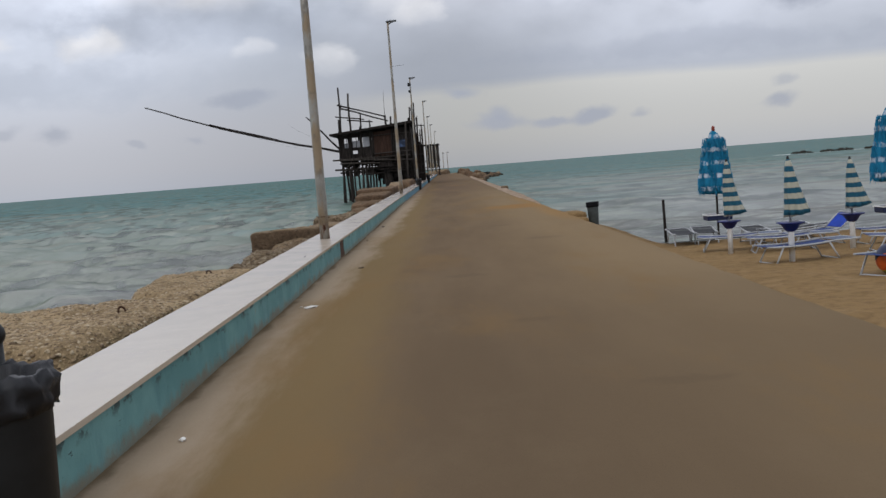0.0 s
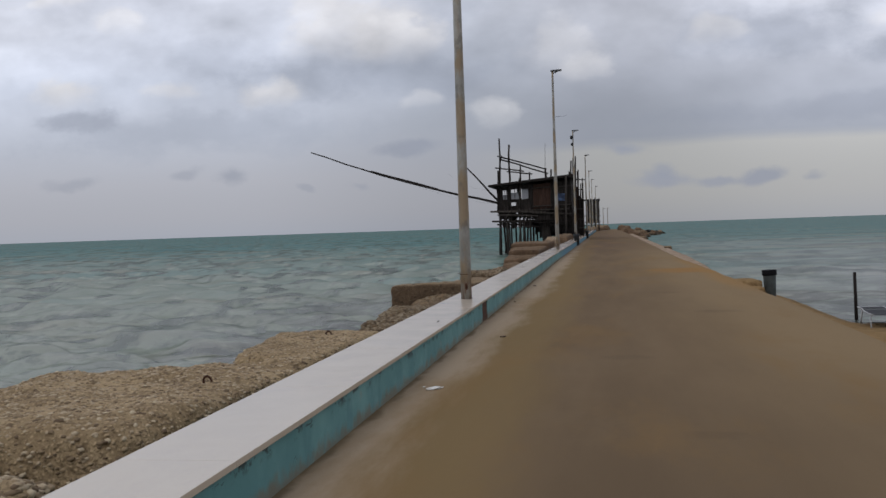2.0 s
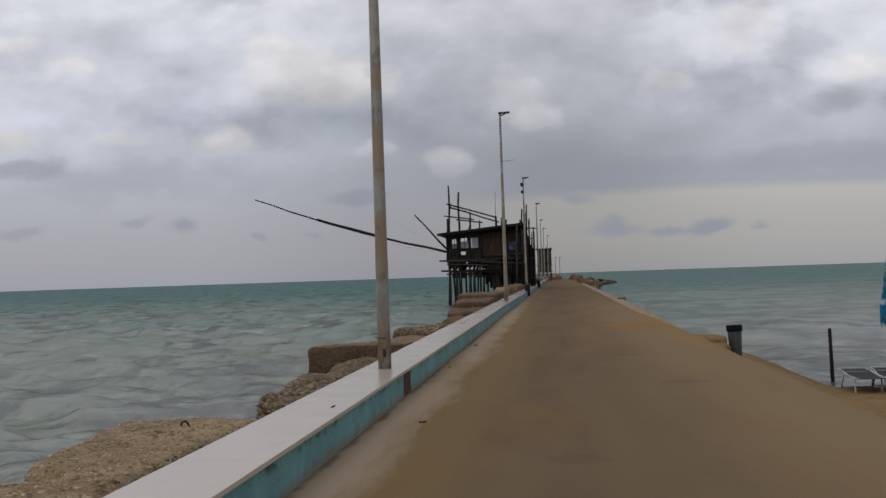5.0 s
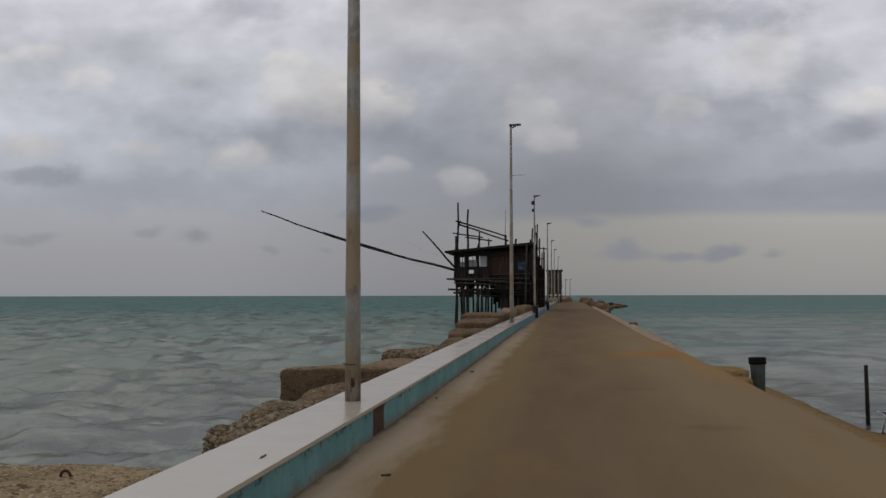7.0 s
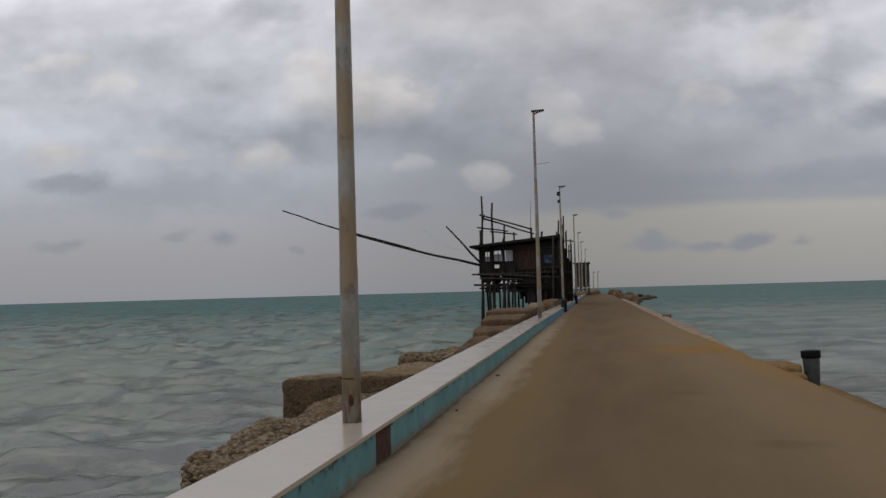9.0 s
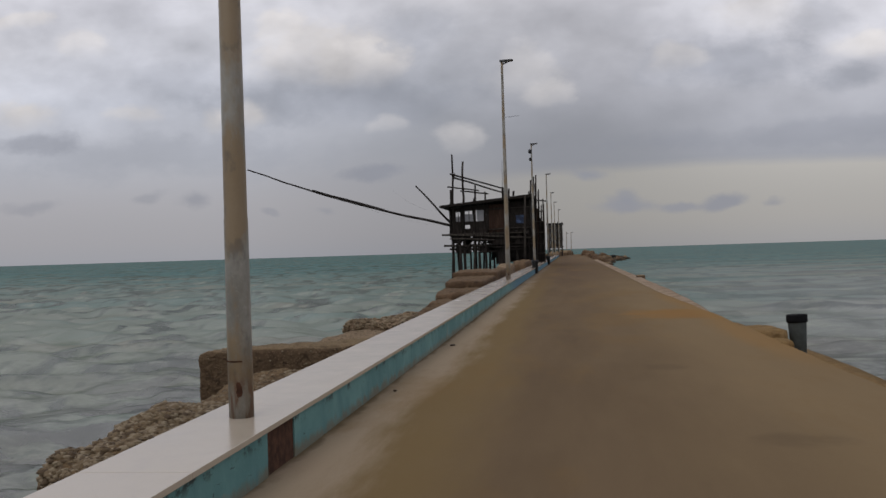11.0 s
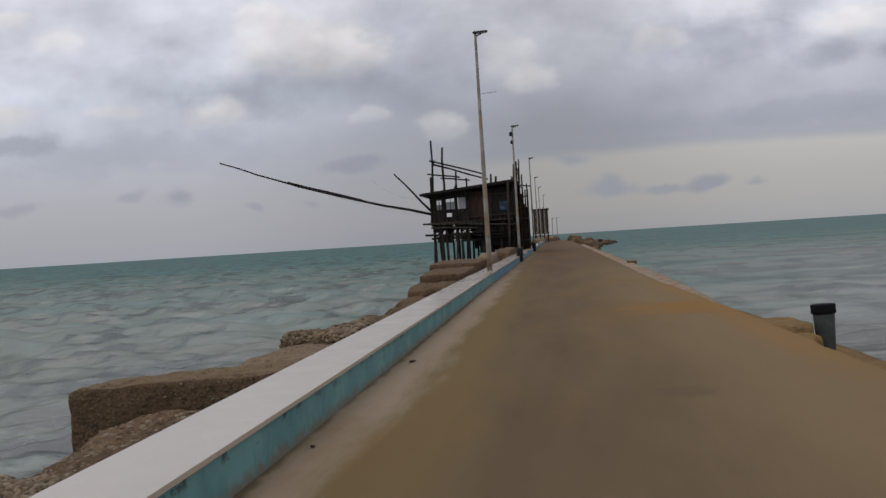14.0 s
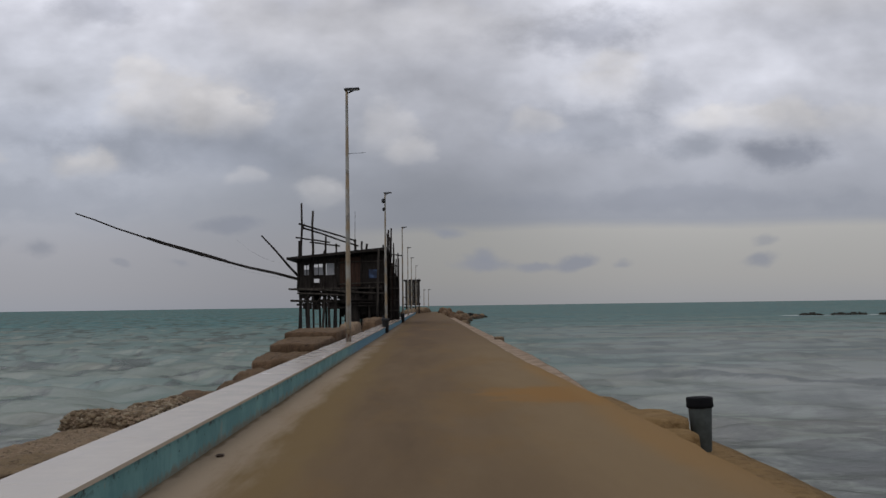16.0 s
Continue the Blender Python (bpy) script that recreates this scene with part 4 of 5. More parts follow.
SHELLY = "pale brown slab of pebbly shell conglomerate behind the sea wall"
rock([(-5.2, 5.4), (-3.75, 5.2), (-3.75, 7.75), (-5.1, 7.95)], 0.17, -1.5, 1, M_SHELLROCK, "rough lump of coarse pebbly conglomerate behind the sea wall", 26, 0.13, 8, pebbles=5200, size=(0.018, 0.05))
rock([(-7.2, 8.45), (-3.6, 8.4), (-3.45, 12.75), (-5.5, 11.3)], 0.285, -1.5, 2, M_SHELLROCK, SHELLY, 40, 0.05, 12, tilt=-0.05, pebbles=9000, size=(0.008, 0.030))
rock([(-4.55, 12.3), (-3.45, 12.2), (-3.4, 14.95), (-4.9, 14.9)], 0.265, -1.5, 3, M_SHELLROCK, SHELLY, 30, 0.035, 16, pebbles=3000, size=(0.008, 0.024))
rock([(-4.6, 15.0), (-3.4, 15.0), (-3.4, 16.3), (-4.4, 16.4)], -0.35, -1.6, 22, M_WETROCK, "dark wet stone at the foot of a conglomerate slab", 14, 0.14, 5)
rock([(-4.0, 17.4), (-3.3, 17.3), (-3.3, 18.6), (-4.1, 18.6)], -0.22, -1.6, 23, M_WETROCK, "dark wet stone in a gap between the rocks", 12, 0.12, 4)
rock([(-4.95, 19.25), (-3.3, 18.5), (-3.3, 22.0), (-4.85, 22.1)], -0.06, -1.6, 4, M_DARKSHELL, "low rough lump of coarse pebbly conglomerate", 28, 0.11, 10, pebbles=9000, size=(0.016, 0.055))
rock([(-4.75, 21.9), (-3.3, 21.6), (-3.3, 24.2), (-4.7, 24.2)], 0.02, -1.6, 14, M_DARKSHELL, "low pebbly brown rock beside a squared block", 18, 0.07, 7, tilt=0.16, pebbles=1800, size=(0.012, 0.038))
rock([(-5.42, 24.3), (-3.2, 25.0), (-3.2, 26.3), (-5.36, 25.15)], 0.29, -1.6, 5, M_BLOCK, "large squared brown concrete block", 34, 0.035, 30, pebbles=350, size=(0.008, 0.022))
rock([(-4.35, 25.6), (-3.25, 25.6), (-3.3, 29.1), (-4.2, 28.9)], 0.22, -1.6, 15, M_PALEROCK, "low squared concrete block along the wall, dusted with sand", 24, 0.035, 26, pebbles=900, size=(0.010, 0.028))
rock([(-4.35, 28.7), (-3.3, 28.5), (-3.3, 30.7), (-3.8, 30.5)], 0.34, -1.5, 6, M_PALEROCK, "crumbling lump of pebbly conglomerate", 26, 0.09, 18, pebbles=3600, size=(0.014, 0.05))
rock([(-4.1, 30.5), (-3.2, 30.4), (-3.2, 33.7), (-4.15, 33.9)], 0.17, -1.6, 7, M_BOULDER, "rounded brown boulder below the wall", 18, 0.07, 6, tilt=0.12)
rock([(-4.3, 36.3), (-3.3, 36.0), (-3.3, 40.0), (-4.35, 39.9)], 0.13, -1.6, 8, M_BOULDER, "rounded dark brown boulder below the wall", 18, 0.10, 4, tilt=0.22)
rock([(-4.55, 42.1), (-3.3, 42.0), (-3.3, 45.4), (-4.7, 45.4)], 0.27, -1.6, 9, M_BOULDER, "squared dark brown boulder beside the wall", 18, 0.08, 14)
rock([(-4.75, 46.2), (-3.3, 46.0), (-3.3, 52.6), (-5.05, 52.4)], 0.50, -1.6, 10, M_BOULDER, "large flat-topped brown boulder", 22, 0.06, 26)
rock([(-5.3, 53.2), (-3.3, 53.0), (-3.3, 60.8), (-5.7, 60.8)], 0.66, -1.6, 11, M_BOULDER, "large flat-topped brown rock", 22, 0.05, 40)
rock([(-3.95, 61.4), (-3.2, 61.0), (-3.2, 66.0), (-4.0, 66.0)], 0.80, -1.6, 12, M_PALEROCK, "pale squared block close against the wall", 14, 0.07, 14)
rock([(-4.05, 79.0), (-3.1, 79.0), (-3.1, 90.0), (-4.1, 90.0)], 0.74, -1.6, 13, M_BOULDER, "large flat-topped brown boulder", 14, 0.10, 10)

# rubble that guards the seaward end
rng = random.Random(11)
for k in range(64):
    y = 139 + k * 1.5 + rng.uniform(-1, 1)
    far = k / 63
    off = rng.random() ** 1.3
    x = 4.1 - 1.3 * far + bow(y) + off * (0.9 + 8.5 * far ** 1.5)
    sz = rng.uniform(0.55, 1.05) + 0.45 * far
    a = rng.uniform(0, 1.5)
    cs = [(x + sz * math.cos(a + t) * rng.uniform(0.7, 1.3), y + sz * 1.3 * math.sin(a + t)) for t in (3.93, 5.5, 0.785, 2.356)]
    top = (0.1 + 1.0 * far) * (1 - 0.85 * off) + rng.uniform(-0.35, 0.25) - 1.0 * off
    rock(cs, max(top, -0.9), -2.2, 40 + k, M_BOULDER if k % 3 else M_BLOCK, "brown armour boulder beside the pier", 5, 0.24, 2.6, group="rubble at the pier's end")
for k in range(7):
    x, y = 9.8 + k * 0.62, 226 + k * 1.6
    cs = [(x - 0.9, y - 0.9), (x + 0.8, y - 0.8), (x + 0.9, y + 0.8), (x - 0.8, y + 1)]
    rock(cs, WATER + 1.1 - 0.13 * k, -2.2, 30 + k, M_WETROCK, "dark wet boulder at the water", 5, 0.24, 2.6, group="rubble at the pier's end")
for k in range(12):
    y = 205 + k * 4
    x = -3.3 + k * 0.25 + rng.uniform(-1, 1)
    cs = [(x - 1.5, y - 1.5), (x + 1.5, y - 1.6), (x + 1.3, y + 1.5), (x - 1.6, y + 1.4)]
    rock(cs, rng.uniform(0.5, 1.2), -1.8, 90 + k, M_BLOCK, "dark boulder beyond the sea wall", 4, 0.25, 4, group="rubble at the pier's end")
for k in range(34):
    x, y = 73.4 + k * 1.15 + rng.uniform(-0.3, 0.3), 201 - k * 0.55 + rng.uniform(-0.6, 0.6)
    if k in (3, 9, 10, 17, 23, 29):
        continue
    cs = [(x - 0.8, y - 0.9), (x + 0.8, y - 0.9), (x + 0.78, y + 0.9), (x - 0.8, y + 0.9)]
    rock(cs, WATER + rng.uniform(0.28, 0.58), -2.4, 110 + k, M_WETROCK, "dark wet rock of a low breakwater", 5, 0.26, 3, group="offshore breakwater")


# ---- trabocco: fishing hut on stilts ----
def fishing_hut():
    ox, oy, oz = -7.0, 104.0, WATER
    root = thing("fishing_hut", (ox, oy, oz), "dark weathered timber fishing hut on stilts with long net booms", "fishing hut")
    rng = random.Random(21)

    def P(x, y, z):
        # laid out at 90 m and set back to where the hut stands
        k = 1.137
        return (0.02 + (x - 0.02) * k - ox, 17 + (y - 17) * k - oy, 1.63 + (z - 1.63) * k - oz)

    def bar(name, a, b, r, r1=None, mat=M_OLDWOOD, rings=3, label="", bend=0.0):
        bm = B()
        tube(bm, P(*a), P(*b), r * 1.1, (r if r1 is None else r1) * 1.1, 7, bend, rings, rng)
        return part(name, bm, mat, root, label)

    def board(name, lo, hi, mat=M_OLDWOOD, label=""):
        bm = B()
        box(bm, P(*lo), P(*hi), 0.01)
        return part(name, bm, mat, root, label)

    # piles in rows from front to back
    for y in (90.0, 94.2, 98.6):
        for x in (-9.45, -8.4, -7.66, -6.75, -5.3, -4.2, -3.25):
            dx, dy = rng.uniform(-0.05, 0.05), rng.uniform(-0.2, 0.2)
            bar("stilt", (x + dx * 2, y + dy * 2, -2.2), (x, y, 3.2), rng.uniform(0.075, 0.12), 0.08, M_OLDWOOD if rng.random() < 0.7 else M_GREYWOOD)
    for x, r in ((-8.9, 0.14), (-7.3, 0.12), (-5.1, 0.30), (-5.45, 0.26)):
        bar("stilt", (x + 0.1, 89.8, -2.2), (x, 90.0, 3.0), r, r * 0.8)
    # lower braces and platforms
    for y in (89.9, 93.0, 96.4, 99.7):
        bar("cross_beam", (-10.15, y, 2.10), (-4.0, y, 1.86), 0.09, 0.08, M_GREYWOOD)
        bar("cross_beam", (-9.7, y + 0.1, 1.80), (-3.3, y + 0.2, 1.66), 0.08)
    for x in (-9.5, -7.6, -5.2, -3.3):
        bar("long_beam", (x, 89.5, 2.85), (x, 101, 2.85), 0.10)
    for k in range(14):
        y = 89.6 + k * 0.8
        board("deck_plank", (-10.2 + rng.uniform(0, 0.5), y, 2.95), (-3.0 - rng.uniform(0, 0.3), y + 0.62, 3.05), M_GREYWOOD if k % 3 == 0 else M_OLDWOOD)
    for x0, x1, z in ((-10.25, -5.3, 2.78), (-9.6, -6.0, 2.45), (-6.5, -3.0, 2.55)):
        bar("cross_beam", (x0, 89.6, z + 0.2), (x1, 89.6, z), 0.075, None, M_GREYWOOD)
    for k, (x0, x1) in enumerate(((-6.6, -3.0), (-6.2, -3.2), (-5.4, -2.9))):
        board("deck_plank", (x0, 89.3, 2.05 - k * 0.22), (x1, 90.2, 2.13 - k * 0.22))
    for x in (-4.9, -4.1, -3.5):
        board("wall_board", (x, 90.05, 1.0), (x + 0.55, 90.12, 2.6))
    for k in range(17):
        x = -6.4 + k * 0.205
        board("skirt_board", (x, 91.0 + rng.uniform(-0.15, 0.15), 0.55 + rng.uniform(-0.3, 0.9)), (x + 0.19, 91.25, 2.95))
    for k in range(6):
        board("tower_board", (-3.85 + k * 0.19, 92.4 + k * 0.5, 0.3), (-3.68 + k * 0.19, 92.5 + k * 0.5, 5.3 + rng.uniform(-0.5, 0.6)), M_OLDWOOD if k % 3 else M_REDWOOD)
    # house frame
    for x in (-9.6, -8.55, -7.6, -6.55, -4.75, -3.1):
        bar("post", (x, 90.0, 3.05), (x, 90.0, 5.25 + (x + 9.6) * 0.07), 0.09)
        bar("post", (x, 99.0, 3.05), (x, 99.0, 5.25 + (x + 9.6) * 0.07), 0.09)
    # front wall boards; gaps are the openings
    z0, z1 = 3.05, 4.0
    for k in range(33):
        x = -9.55 + k * 0.197
        top = 5.1 + (x + 9.55) * 0.085
        if x < -6.65:
            if not (-8.55 < x < -8.05):
                board("wall_board", (x, 90.03, z0), (x + 0.185, 90.08, z1 + rng.uniform(-0.04, 0.04)))
            board("wall_board", (x, 90.03, 4.93), (x + 0.185, 90.08, top))
            if not any(a < x + 0.1 < b for a, b in ((-9.15, -8.7), (-8.45, -7.62), (-7.5, -6.8))):
                board("wall_board", (x, 90.04, z1 - 0.02), (x + 0.185, 90.09, 4.95))
        else:
            m = M_REDWOOD if -6.45 < x < -4.9 else M_OLDWOOD
            board("wall_board", (x, 90.03, z0 + rng.uniform(0, 0.15)), (x + 0.185, 90.08, top - rng.uniform(0, 0.1)), m)
    # dim interior partitions
    for x0, x1, z0, z1 in ((-9.6, -8.75, 3.0, 3.97), (-8.75, -7.9, 3.0, 3.45), (-8.75, -7.9, 3.75, 3.97), (-7.9, -6.6, 3.0, 3.97)):
        board("partition", (x0, 90.2, z0), (x1, 90.26, z1))
    board("partition", (-6.6, 90.5, 2.2), (-3.0, 90.58, 3.05))
    board("partition", (-5.4, 92.0, 0.6), (-3.0, 92.1, 2.6))
    for k in range(9):
        z = 1.55 + 0.17 * k
        x0 = -6.9 + rng.uniform(-1.8, 1.0)
        bar("stacked_pole", (x0, 89.7 + rng.uniform(0, 0.8), z + rng.uniform(-0.1, 0.1)), (-3.0, 89.9 + rng.uniform(0, 0.8), z + rng.uniform(-0.12, 0.12)), rng.uniform(0.05, 0.09), None, M_OLDWOOD)
    for k in range(26):
        x = -9.5 + k * 0.24 + rng.uniform(-0.15, 0.15)
        z = 2.05 + rng.uniform(-0.25, 0.75)
        board("hanging_board", (x, 89.8, z), (x + rng.uniform(0.2, 0.7), 89.9, 2.95))
    for k in range(16):
        x = -9.3 + k * 0.21 + rng.uniform(-0.1, 0.1)
        board("hanging_board", (x, 89.95, 1.45 + rng.uniform(-0.12, 0.22)), (x + rng.uniform(0.12, 0.34), 90.03, 1.95))
    for x0, z0, x1, z1 in ((-9.3, 1.9, -8.5, 2.9), (-7.6, 2.9, -6.8, 1.9), (-8.3, 1.7, -7.7, 2.6), (-5.9, 1.2, -5.0, 2.4)):
        bar("brace", (x0, 89.75, z0), (x1, 89.8, z1), 0.055, None, M_GREYWOOD if x0 < -8 else M_OLDWOOD, 2)
    board("partition", (-6.7, 92.5, 3.05), (-3.0, 92.6, 5.9))
    board("side_wall", (-3.05, 90.1, 0.9), (-2.98, 101.5, 5.6))
    for x0, x1 in ((-9.15, -8.7), (-8.45, -7.62), (-7.5, -6.8)):
        bm = B()
        for lo, hi in (((x0 - 0.04, 89.98, 3.98), (x0 + 0.03, 90.05, 4.97)), ((x1 - 0.03, 89.98, 3.98), (x1 + 0.04, 90.05, 4.97)),
                       ((x0 - 0.04, 89.98, 3.96), (x1 + 0.04, 90.05, 4.03)), ((x0 - 0.04, 89.98, 4.92), (x1 + 0.04, 90.05, 4.99))):
            box(bm, P(*lo), P(*hi))
        part("window_frame", bm, M_OLDWOOD, root)
    bm = B()
    for k in range(9):
        x = -7.42 + k * 0.068
        box(bm, P(x, 90.10 + 0.02 * (k % 2), 4.05), P(x + 0.066, 90.115 + 0.02 * (k % 2), 4.92))
    part("curtain", bm, M_NET, root, "pale net curtain in an open window")
    for x0, x1 in ((-9.12, -8.72), (-8.43, -7.64)):
        bm = B()
        box(bm, P((x0 + x1) / 2 - 0.025, 90.0, 4.03), P((x0 + x1) / 2 + 0.025, 90.05, 4.92))
        part("mullion", bm, M_OLDWOOD, root)
    for x0, x1, z in ((-9.12, -8.72, 4.45), (-8.43, -7.64, 4.62)):
        board("window_pane", (x0, 90.12, 4.02), (x1, 90.13, z), M_NET, "dusty pale window pane")
    board("painted_board", (-4.2, 89.98, 3.75), (-3.45, 90.02, 4.4), M_BLUEPAINT, "blue painted board on the hut front")
    for z in (3.3, 4.95):
        bar("rail", (-6.5, 89.95, z), (-3.0, 89.95, z + 0.1), 0.05, None, M_GREYWOOD)
    # roof: planks sloping up to the pier
    for k in range(13):
        y = 89.2 + k * 0.85
        bm = B()
        vs = [bm.verts.new(P(*p)) for p in ((-10.35, y, 5.18), (-2.75, y, 5.84), (-2.75, y + 0.84, 5.86), (-10.35, y + 0.84, 5.20),
                                             (-10.35, y, 5.36), (-2.75, y, 6.06), (-2.75, y + 0.84, 6.08), (-10.35, y + 0.84, 5.38))]
        for q in ((3, 2, 1, 0), (4, 5, 6, 7), (0, 1, 5, 4), (1, 2, 6, 5), (2, 3, 7, 6), (3, 0, 4, 7)):
            bm.faces.new([vs[i] for i in q])
        part("roof_board", bm, M_OLDWOOD, root)
    # masts and rails above the roof
    bar("mast", (-9.46, 90.1, -1.6), (-9.31, 90.1, 9.55), 0.12, 0.075, rings=6)
    bar("mast", (-9.5, 90.0, 5.2), (-9.42, 90.0, 6.65), 0.17, 0.14)
    bar("mast", (-8.55, 90.3, 3.0), (-8.45, 90.3, 8.97), 0.11, 0.085, M_GREYWOOD, 6)
    bar("mast", (-7.5, 90.2, 5.0), (-7.47, 90.2, 7.0), 0.09, 0.07)
    bar("mast", (-7.55, 90.1, 5.2), (-7.5, 90.1, 5.95), 0.15, 0.1)
    bar("mast", (-6.7, 90.2, 5.0), (-6.69, 90.2, 6.42), 0.07)
    bar("mast", (-5.28, 90.2, 5.0), (-5.26, 90.2, 6.75), 0.11, 0.09)
    bar("aerial", (-5.26, 90.2, 6.7), (-5.22, 90.2, 8.9), 0.02, 0.012, rings=1)
    bar("mast", (-4.75, 90.4, 5.0), (-4.74, 90.4, 6.6), 0.08)
    bar("mast", (-4.45, 91.2, 5.0), (-4.40, 91.2, 6.45), 0.09)
    bar("diagonal_pole", (-9.5, 90.0, 7.96), (-5.15, 90.2, 6.60), 0.075, 0.06)
    bar("diagonal_pole", (-9.3, 90.2, 7.68), (-5.0, 90.3, 6.22), 0.075, 0.06)
    bar("rail", (-9.75, 90.0, 6.92), (-7.15, 90.0, 6.50), 0.06)
    bar("rail", (-8.7, 90.1, 6.55), (-6.4, 90.1, 6.23), 0.06)
    bar("rail", (-9.5, 90.0, 6.0), (-9.1, 90.0, 8.0), 0.04)
    # stair tower against the pier
    for x, y, h, r in ((-3.15, 96.5, 7.7, 0.12), (-2.98, 98.5, 8.1, 0.13), (-2.82, 100.5, 8.4, 0.11), (-3.3, 95.0, 6.6, 0.12), (-2.72, 103.0, 7.0, 0.12), (-3.6, 94.0, 6.0, 0.13)):
        bar("tower_pole", (x - 0.15, y, -1.8), (x, y, h), r, r * 0.6, M_OLDWOOD, 6)
    for k in range(10):
        z = 0.9 + k * 0.55
        bar("ladder_rung", (-3.75, 94.0, z), (-3.0, 98.0, z + 0.08), 0.05, None, M_GREYWOOD if k % 2 else M_OLDWOOD, 1)
    for x in (-3.75, -3.45, -3.15):
        board("tower_board", (x, 95.9, 0.2), (x + 0.24, 95.97, 5.4), M_REDWOOD if x > -3.2 else M_OLDWOOD)
    bar("tower_pole", (-3.55, 88.6, 0.3), (-3.4, 89.2, 5.9), 0.10, 0.08, M_GREYWOOD)
    bar("rail", (-3.0, 100.0, 6.1), (-1.9, 104.0, 6.15), 0.06)
    for k in range(9):
        x = -2.95 + k * 0.105
        board("tower_board", (x, 94.4 + rng.uniform(-0.2, 0.2), 0.35), (x + 0.1, 94.9, 4.3 + rng.uniform(-0.5, 1.2)), (M_REDWOOD, M_OLDWOOD, M_GREYWOOD)[k % 3])
    for x0, x1, h in ((-2.7, -2.95, 7.5), (-2.55, -2.75, 7.2), (-2.5, -2.45, 6.7), (-2.2, -2.1, 5.9), (-2.35, -2.25, 5.4)):
        bar("tower_pole", (x0, 94.3, 0.3), (x1, 94.6, h), 0.08, 0.05, M_OLDWOOD, 5)
    for z in (1.2, 2.1, 3.0, 3.9, 4.8):
        bar("ladder_rung", (-3.1, 94.2, z), (-2.05, 94.3, z + rng.uniform(-0.1, 0.1)), 0.05, None, M_GREYWOOD, 1)
    # booms over the water
    bar("net_boom", (-9.6, 90.0, 3.75), (-29.4, 98.2, 9.78), 0.115, 0.06, M_OLDWOOD, 10, "long spliced timber boom over the water", 0.4)
    bar("net_boom", (-15.5, 92.5, 5.32), (-22.5, 95.35, 7.46), 0.08, 0.06, M_OLDWOOD, 4)
    bar("net_boom", (-9.6, 90.5, 3.95), (-12.6, 91.5, 7.2), 0.10, 0.06, M_OLDWOOD, 4)
    for a, b in (((-9.9, 90.2, 3.7), (-20.0, 94.3, 6.75)), ((-10.5, 90.6, 5.0), (-14.6, 92.2, 6.9))):
        bm = B()
        tube(bm, P(*a), P(*b), 0.0035, None, 4, 0.5, 8)
        part("rope", bm, M_OLDWOOD, root)


fishing_hut()


def far_hut():
    ox, oy = -2.45, 215.0
    root = thing("fishing_hut", (ox, oy, WATER), "distant dark timber fishing hut beside the pier", "fishing hut")
    rng = random.Random(8)
    for x in (-1.3, -0.4, 0.5, 1.35):
        for y in (-2.5, 2.5):
            bm = B()
            tube(bm, (x, y, -0.6), (x + 0.1, y, 7.4 + rng.uniform(0, 2.0)), 0.13, 0.09, 7, 0, 3, rng)
            part("stilt", bm, M_OLDWOOD, root)
    for k in range(7):
        bm = B()
        box(bm, (-1.4 + k * 0.4, -2.7, 3.2), (-1.4 + k * 0.4 + 0.38, -2.6, 8.0 + rng.uniform(-0.2, 0.2)), 0.01)
        part("wall_board", bm, M_OLDWOOD if k % 3 == 1 else M_GREYWOOD, root)
    for z in (2.6, 3.2, 4.6):
        bm = B()
        tube(bm, (-1.7, -2.8, z), (1.7, -2.8, z + 0.05), 0.09, None, 7, 0, 2, rng)
        part("rail", bm, M_GREYWOOD, root)
    bm = B()
    box(bm, (-1.8, -3, 7.95), (1.75, 3, 8.2), 0.03)
    part("roof", bm, M_OLDWOOD, root)
    bm = B()
    box(bm, (-1.5, -2.8, 3.0), (1.5, 2.8, 3.15), 0.02)
    part("deck", bm, M_OLDWOOD, root)


far_hut()


# ---- bins ----
def bag_bin(loc, label):
    root = thing("litter_bin", loc, label, "bin", "bins along the sea wall")
    bm = B()
    lathe(bm, [(0.155, 0.02), (0.165, 0.03), (0.185, 0.12), (0.188, 0.125), (0.205, 0.73), (0.212, 0.76), (0.205, 0.78)], 24)
    part("barrel", bm, M_BLACK, root, smooth=True)
    bm = B()
    lathe(bm, [(0.218, 0.71), (0.228, 0.75), (0.222, 0.79), (0.236, 0.825), (0.215, 0.87), (0.17, 0.86), (0.15, 0.70)], 72,
          lambda a, z: 1 + 0.045 * math.sin(a * 9 + z * 30) + 0.035 * math.sin(a * 17 + z * 11) + 0.07 * noise.noise((math.cos(a) * 6, math.sin(a) * 6, z * 26)))
    for v in bm.verts:
        v.co.z += 0.03 * noise.noise(v.co * 19) + 0.012 * noise.noise(v.co * 55)
    part("bin_bag", bm, M_BAG, root, "ruffled black bag over the rim", smooth=True)
    bm = B()
    tube(bm, (-0.11, 0.24, 0.0), (-0.11, 0.24, 0.96), 0.045, 0.04, 12)
    post = part("post", bm, M_BLACK, root)
    bm = B()
    bmesh.ops.create_uvsphere(bm, u_segments=14, v_segments=8, radius=0.056)
    bmesh.ops.translate(bm, verts=bm.verts, vec=(-0.11, 0.24, 0.995))
    part("knob", bm, M_BLACK, post, smooth=True)
    return root


bag_bin((-2.30, 4.02, 0.0), "black litter bin lined with a bag, standing by the sea wall")
bag_bin((-2.33, 74.0, 0.0), "black litter bin against the sea wall far along the pier")
bag_bin((-2.1, 108.0, 0.0), "black litter bin against the sea wall far along the pier")


